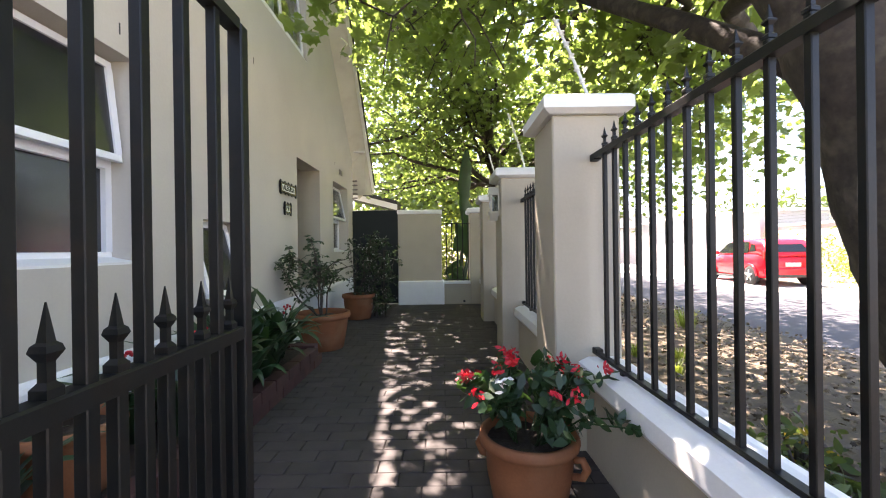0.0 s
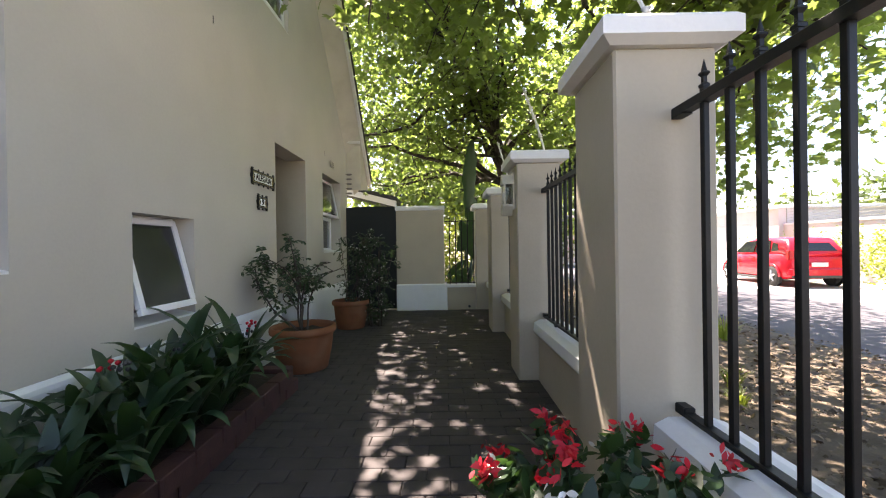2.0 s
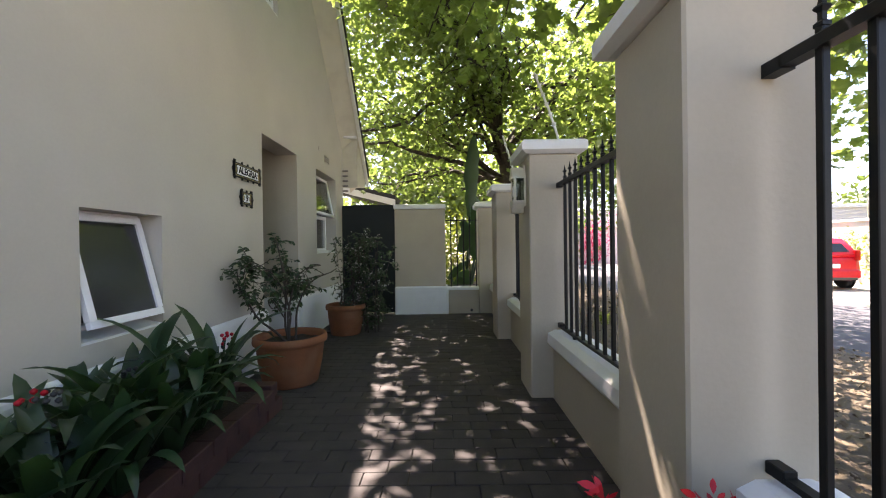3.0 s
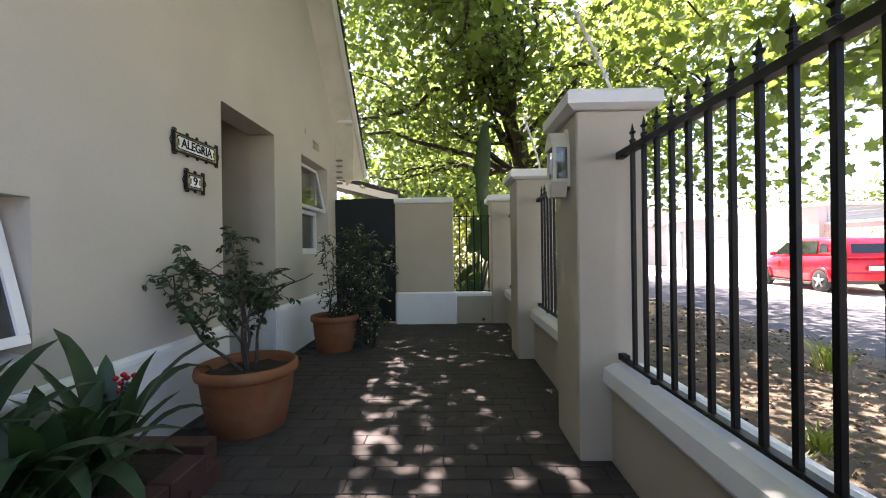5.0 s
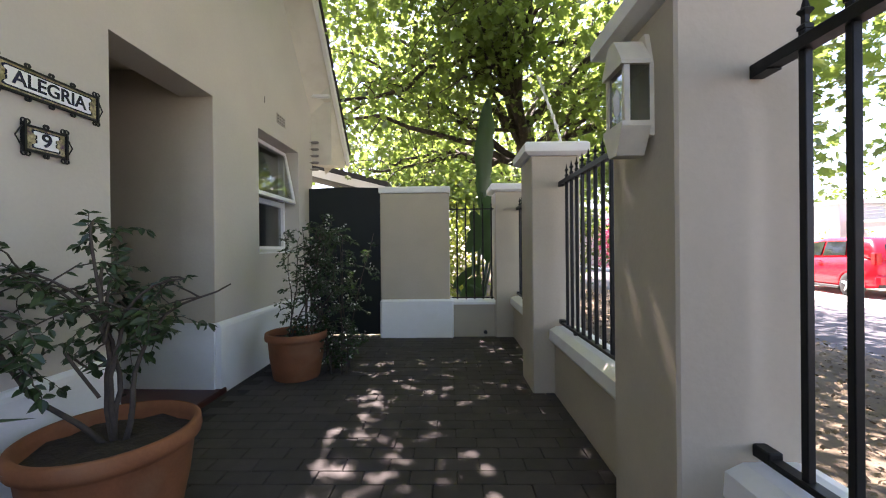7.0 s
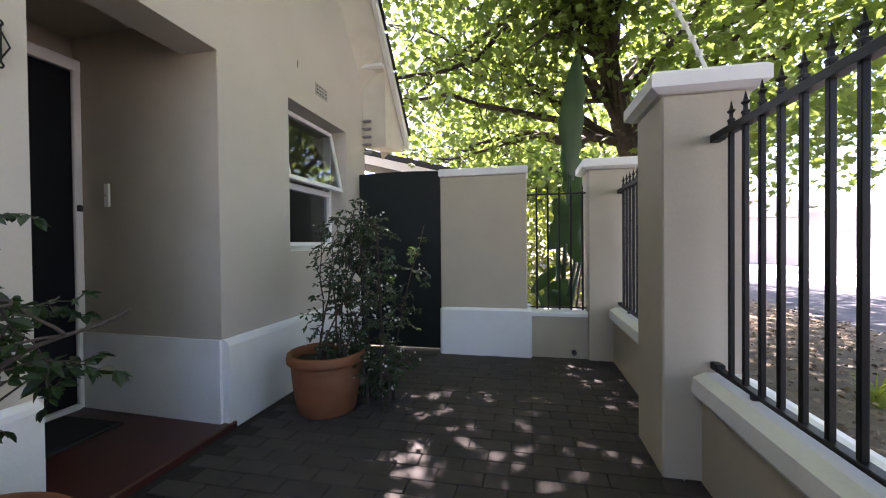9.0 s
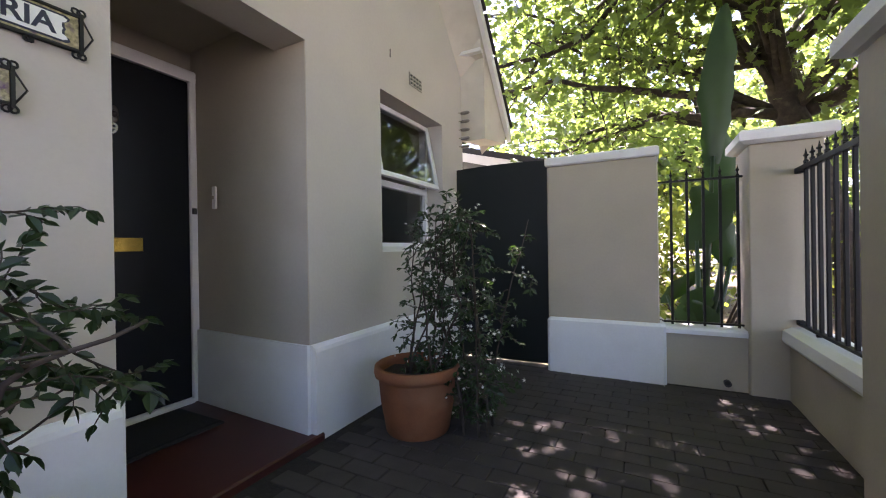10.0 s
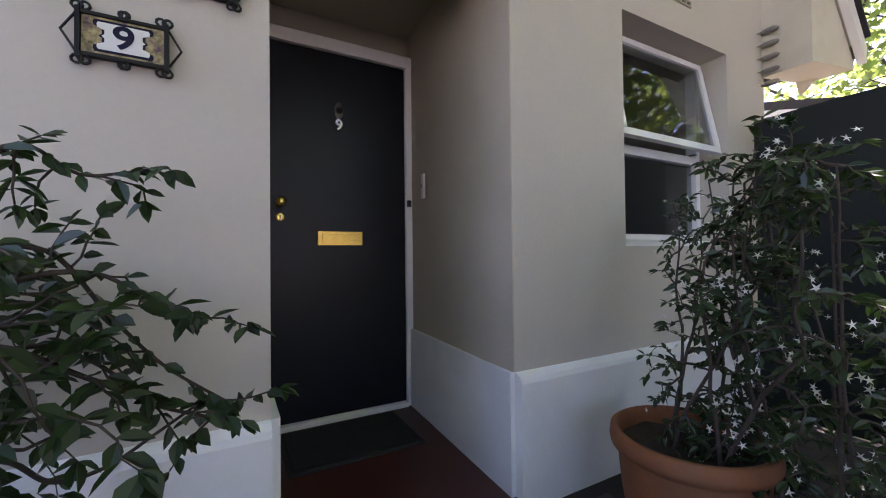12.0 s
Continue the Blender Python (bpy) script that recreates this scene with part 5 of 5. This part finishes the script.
# ---- street: car, walls, buildings ----
def car(at, label):
    """A small hatchback pointing along +y; origin on the ground at its middle."""
    ob = thing("hatchback_car", at, label, "car")
    L, W = 3.6, 1.62
    # (y, half width, sill z, shoulder z)
    sec = [(-1.80, 0.60, 0.42, 0.80), (-1.72, 0.74, 0.28, 0.92), (-1.45, 0.80, 0.22, 0.98), (-0.9, 0.81, 0.20, 0.97), (0, 0.81, 0.19, 0.94), (0.75, 0.81, 0.20, 0.90), (1.25, 0.79, 0.22, 0.84), (1.6, 0.72, 0.26, 0.74), (1.78, 0.58, 0.34, 0.62)]
    g = Geo()
    for y, w, a, b in sec:
        g.v += [(-w * 0.9, y, a), (-w, y, a + 0.12), (-w * 1.01, y, (a + b) / 2), (-w * 0.97, y, b - 0.05), (-w * 0.86, y, b), (w * 0.86, y, b), (w * 0.97, y, b - 0.05), (w * 1.01, y, (a + b) / 2), (w, y, a + 0.12), (w * 0.9, y, a)]
    for i in range(len(sec) - 1):
        g.f += [(10 * i + k, 10 * i + (k + 1) % 10, 10 * i + 10 + (k + 1) % 10, 10 * i + 10 + k) for k in range(10)]
    g.f += [tuple(range(10)), tuple(80 + k for k in range(10))]
    part("car_body", g, CAR_RED, ob, "red painted body shell", True)
    cab = [(-1.77, 0.73, 0.90, 0.68, 0.99), (-1.62, 0.74, 0.95, 0.61, 1.22), (-1.46, 0.74, 0.95, 0.57, 1.40), (-0.8, 0.73, 0.94, 0.57, 1.45), (-0.1, 0.73, 0.92, 0.57, 1.46), (0.40, 0.73, 0.90, 0.55, 1.38), (1.12, 0.70, 0.84, 0.66, 0.90)]
    c = Geo()
    for y, wa, za, wb, zb in cab:
        c.v += [(-wa, y, za), (-wb - 0.02, y, zb - 0.05), (-wb + 0.06, y, zb), (wb - 0.06, y, zb), (wb + 0.02, y, zb - 0.05), (wa, y, za)]
    for i in range(len(cab) - 1):
        c.f += [(6 * i + k, 6 * i + (k + 1) % 6, 6 * i + 6 + (k + 1) % 6, 6 * i + 6 + k) for k in range(6)]
    c.f += [tuple(range(6)), tuple(36 + k for k in range(6))]
    part("cabin", c, CAR_RED, ob, "red roof and pillars", True)
    for s in (-1, 1):
        def side(pts):
            return Geo().prism([(y, z - 0.95) for y, z in pts], "x", -0.012, 0.012)
        for pts in ([(-0.15, 0.98), (0.85, 0.97), (0.42, 1.33), (-0.15, 1.38)], [(-0.95, 1.0), (-0.22, 0.98), (-0.22, 1.38), (-0.85, 1.37)], [(-1.32, 1.06), (-1.02, 1.03), (-0.96, 1.30), (-1.18, 1.28)]):
            gl = part("side_window", side(pts), CAR_DARK, ob, "dark side window")
            gl.matrix_local = Matrix.Translation((s * 0.738, 0, 0.95)) @ Matrix.Rotation(radians(-17 * s), 4, "Y")
        part("mirror", Geo().turned([(0.02, -0.07), (0.07, -0.05), (0.08, 0.0), (0.06, 0.05), (0.01, 0.06)], 10, (s * 0.9, 0.62, 1.0)), CAR_RED, ob, "red door mirror", True)
        part("tail_lamp", Geo().box(s * 0.66 - 0.07, s * 0.66 + 0.07, -1.80, -1.66, 0.80, 1.08, 0.02), LAMP_RED, ob, "red tail lamp")
        part("door_handle", Geo().box(s * 0.825 - 0.015, s * 0.825 + 0.015, -0.30, -0.14, 0.84, 0.87, 0.006), CAR_RED, ob)
        part("side_sill", Geo().box(s * 0.79 - 0.03, s * 0.79 + 0.03, -0.85, 0.85, 0.17, 0.24, 0.01), PLASTIC, ob)
        part("headlamp", Geo().box(s * 0.6 - 0.12, s * 0.6 + 0.12, 1.6, 1.72, 0.58, 0.72, 0.03), ALLOY, ob)
        for y in (-1.2, 1.2):
            wm = Matrix.Rotation(radians(90) * s, 4, "Y")
            wh = part("wheel", Geo().turned([(0.20, -0.16), (0.28, -0.16), (0.295, -0.13), (0.295, -0.02), (0.28, 0.01), (0.20, 0.015)], 28, (s * 0.825, y, 0.295), wm), RUBBER, ob, "black tyre", True)
            rm = Geo().turned([(0.20, -0.02), (0.20, 0.012), (0.185, 0.014), (0.18, -0.01)], 28, (s * 0.825, y, 0.295), wm)
            for k in range(5):
                a = k * 2 * math.pi / 5 + 0.3
                p0 = Vector((s * 0.832, y, 0.295))
                rm.tube([p0, p0 + Vector((s * 0.004, 0.185 * math.cos(a), 0.185 * math.sin(a)))], [0.045, 0.028], 6)
            part("rim", rm, ALLOY, wh, "five-spoke silver alloy rim")
            part("wheel_arch", Geo().tube([(s * 0.815, y + 0.345 * math.cos(a), 0.295 + 0.345 * math.sin(a)) for a in [i * math.pi / 10 for i in range(11)]], [0.035] * 11, 6), CAR_RED, ob, "", True)
            part("wheel_well", Geo().turned([(0.33, -0.02), (0.33, 0.012), (0.30, 0.014), (0.29, 0.0)], 24, (s * 0.795, y, 0.295), wm), RUBBER, ob)
    rw = [(-0.48, 0.10), (0.48, 0.10), (0.40, 0.38), (-0.40, 0.38)]
    g = Geo().prism(rw, "y", -0.012, 0.02)
    w = part("rear_window", g, CAR_DARK, ob, "dark rear window")
    w.matrix_local = Matrix.Translation((0, -1.80, 0.95)) @ Matrix.Rotation(radians(-34), 4, "X")
    part("rear_bumper", Geo().box(-0.72, 0.72, -1.85, -1.65, 0.34, 0.56, 0.05), CAR_RED, ob, "red rear bumper")
    part("number_plate", Geo().box(-0.2, 0.2, -1.862, -1.845, 0.60, 0.71, 0.004), TILE_WHITE, ob, "white number plate")
    part("lower_valance", Geo().box(-0.62, 0.62, -1.855, -1.7, 0.27, 0.36, 0.02), PLASTIC, ob)
    return ob


red_car = car((11.0, 13.95, -0.25), "small red hatchback car parked on the pale pavement")
red_car.rotation_euler = (0, 0, radians(-10))


def street_wall(x, y0, y1, h, label):
    ob = thing("street_wall", (x, (y0 + y1) / 2, -0.25), label, "wall", "street walls", "structure")
    a = (y1 - y0) / 2
    part("wall_body", Geo().box(0, 0.22, -a, a, -0.1, h), STREET_WALL, ob)
    part("coping", Geo().box(-0.03, 0.25, -a, a, h, h + 0.07, 0.01), WHITE, ob)
    k = int((y1 - y0) / 2.4)
    for i in range(k + 1):
        part("fence_post", Geo().box(0.09, 0.12, -a + i * 2 * a / max(1, k) - 0.015, -a + i * 2 * a / max(1, k) + 0.015, h + 0.07, h + 0.75), CHROME, ob)
    for j in range(6):
        part("fence_wire", Geo().tube([(0.105, -a, h + 0.16 + j * 0.11), (0.105, a, h + 0.16 + j * 0.11)], [0.006, 0.006], 4), CHROME, ob)
    return ob


street_wall(13.2, -12, 16.2, 1.95, "white street wall with electric fence wires on top")
gar = thing("garage_building", (13.0, 21.0, -0.25), "white flat-roofed garage building across the street", "building")
part("front_wall", Geo().box(0.0, 0.25, -4.8, -3.4, -0.1, 2.6).box(0.0, 0.25, 3.4, 4.8, -0.1, 2.6).box(0.0, 0.25, -3.4, 3.4, 2.05, 2.6), STREET_WALL, gar)
part("side_wall", Geo().box(0.25, 6, -4.8, -4.55, -0.1, 2.6), STREET_WALL, gar)
part("side_wall", Geo().box(0.25, 6, 4.55, 4.8, -0.1, 2.6), STREET_WALL, gar)
part("flat_roof", Geo().box(-0.12, 6.1, -4.9, 4.9, 2.6, 2.72, 0.02), WHITE, gar)
gd = part("garage_door", Geo().box(0.12, 0.16, -3.4, 3.4, -0.05, 2.05), ROLL_DOOR, gar, "pale grey sectional garage door")
for z in (0.5, 1.05, 1.6):
    part("door_panel", Geo().box(0.10, 0.121, -3.36, 3.36, z - 0.49, z + 0.03, 0.008), ROLL_DOOR, gd)
hs = thing("far_house", (17.5, 5.0, -0.4), "far white house behind the street wall", "house")
part("house_wall", Geo().box(0, 6, -5, 7, 0, 3.0), STREET_WALL, hs)
part("house_roof", Geo().prism([(-5.4, 2.95), (7.4, 2.95), (1, 4.6)], "x", -0.4, 6.4), ROLL_DOOR, hs, "pale grey hipped roof")
for y in (-2.5, 1.5, 5.0):
    fw = part("window", Geo().box(-0.03, 0.0, y - 0.6, y + 0.6, 1.2, 2.3), TRIM, hs)
    part("pane", Geo().box(-0.04, -0.03, y - 0.5, y + 0.5, 1.28, 2.22), CAR_DARK, fw)
meter = thing("meter_box", (13.16, 12.2, 1.05), "dark meter box set on the street wall", "box")
part("box_body", Geo().box(-0.06, 0.03, -0.35, 0.35, 0, 0.6, 0.01), PLASTIC, meter)
part("box_lid", Geo().box(-0.072, -0.06, -0.3, 0.3, 0.05, 0.55, 0.004), CAR_DARK, meter)
far = thing("far_house", (8.5, 34.0, -0.4), "far pink-walled house down the street", "house")
part("house_wall", Geo().box(0, 8, -4, 4, 0, 2.8), STREET_WALL, far)
part("house_roof", Geo().prism([(-4.4, 2.75), (4.4, 2.75), (0, 4.4)], "x", -0.4, 8.4), SLATE, far)
for y in (-2.2, 1.2):
    part("window", Geo().box(-0.03, 0, y - 0.5, y + 0.5, 1.0, 2.1), CAR_DARK, far)
bush("bougainvillea", (10.4, 28.0, -0.25), (0.9, 1.2, 2.6), 1500, 0.16, PETAL_PINK, "magenta flowering bougainvillea over a wall", 61)
bush("roadside_bush", (12.2, 11.3, -0.25), (0.8, 1.1, 1.35), 3000, 0.10, BUSH_LEAF, "yellow-green bush beside the parked car", 62)
bush("roadside_bush", (12.6, 15.3, -0.25), (0.5, 1.6, 1.25), 2200, 0.10, BUSH_LEAF, "low yellow-green hedge behind the car", 64)
bush("roadside_bush", (12.6, 8.4, -0.25), (0.5, 1.0, 1.1), 1500, 0.10, BUSH_LEAF, "low yellow-green hedge along the street wall", 65)
for i, (x, y, h) in enumerate(((21.5, 17, 3.6), (23, 23, 3.6), (20.5, 12, 3.9), (24, 30, 3.8))):
    bush("far_tree_clump", (x, y, -0.4), (2.4, 3.0, h), 2600, 0.35, FAR_LEAF, "far dark green garden trees", 70 + i, "tree")
sh = thing("neighbour_outhouse", (-2.6, 11.6, -0.2), "white outhouse with a slate roof behind the side gate", "building")
part("outhouse_wall", Geo().box(-1.5, 1.4, -1.0, 1.5, 0, 2.25), STREET_WALL, sh)
part("outhouse_roof", Geo().prism([(-1.9, 3.3), (1.7, 2.35), (1.7, 2.45), (-1.9, 3.4)], "y", -1.3, 1.8), SLATE, sh, "dark slate lean-to roof")
part("outhouse_fascia", Geo().prism([(-1.9, 3.16), (1.7, 2.21), (1.7, 2.35), (-1.9, 3.3)], "y", -1.32, -1.28), TRIM, sh, "white painted fascia")

# enclosure behind the camera
solid("wall_street_end", Geo().box(-4.0, -0.9, -0.4, -0.2, -0.2, 2.0), CREAM, "plain cream boundary wall by the entrance", "wall", "structure")

# ---- paving and edging, piece by piece ----
solid("bedding_sand", Geo().box(WX, 0.945, -1.2, 7.9, -0.19, -0.012), GROUT, "sandy bed under the clay pavers", "floor", "structure")
paving = thing("floor", (0, 0, 0), "dark brown clay paving in running bond", "floor", kind="structure")
PW, PD, GAP = 0.215, 0.105, 0.0022
PIECE = Geo().box(-PW / 2 + GAP, PW / 2 - GAP, -PD / 2 + GAP, PD / 2 - GAP, -0.03, 0, 0.003).mesh("paver", PAVER)
rest = Geo()
rg = random.Random(12)
count = 0
for j in range(-11, 74):
    for i in range(-5, 6):
        x, y = i * PW - 0.2 + (PW / 2 if j % 2 else 0), j * PD + 0.02
        if x - PW / 2 < (-1.0 if y < 4.1 else WX + 0.03) or x + PW / 2 > 0.95:
            x0, x1 = max(x - PW / 2, -1.0 if y < 4.1 else WX + 0.04) + GAP, min(x + PW / 2, 0.944) - GAP
            if x1 - x0 > 0.02:
                rest.box(x0, x1, y - PD / 2 + GAP, y + PD / 2 - GAP, -0.03, rg.uniform(-0.002, 0.001), 0.003)
            continue
        if 1.5 < y < 5.6 and count < 300:
            count += 1
            pv = part("paver", PIECE, PAVER, paving)
            pv.location = (x, y, rg.uniform(-0.002, 0.001))
            pv.rotation_euler = (rg.gauss(0, 0.006), rg.gauss(0, 0.004), rg.gauss(0, 0.006))
        else:
            rest.box(x - PW / 2 + GAP, x + PW / 2 - GAP, y - PD / 2 + GAP, y + PD / 2 - GAP, -0.03, rg.uniform(-0.002, 0.001), 0.003)
tagged(part("pavers", rest, PAVER, paving), kind="stuff")
edge = thing("planter_edging", (-0.95, 2.4, 0), "red brick edging round the planted bed", "edging", kind="structure")
EB = Geo().box(-0.05, 0.05, -0.107, 0.107, -0.02, 0.0685, 0.005).mesh("brick", EDGING)
for c in range(2):
    for k in range(15):
        y = 0.9 + k * 0.22 + (0.11 if c % 2 else 0) - 2.4
        if y < 1.66:
            b = part("brick", EB, EDGING, edge)
            b.location = (rg.uniform(-0.004, 0.004), y, 0.02 + c * 0.0725)
            b.rotation_euler = (0, 0, rg.gauss(0, 0.012))
EB2 = Geo().box(-0.107, 0.107, -0.05, 0.05, -0.02, 0.0685, 0.005).mesh("brick", EDGING)
for c in range(2):
    for k in range(2):
        b = part("brick", EB2, EDGING, edge)
        b.location = (-0.165 - k * 0.22 + (0.05 if c % 2 else 0), 1.70, 0.02 + c * 0.0725)
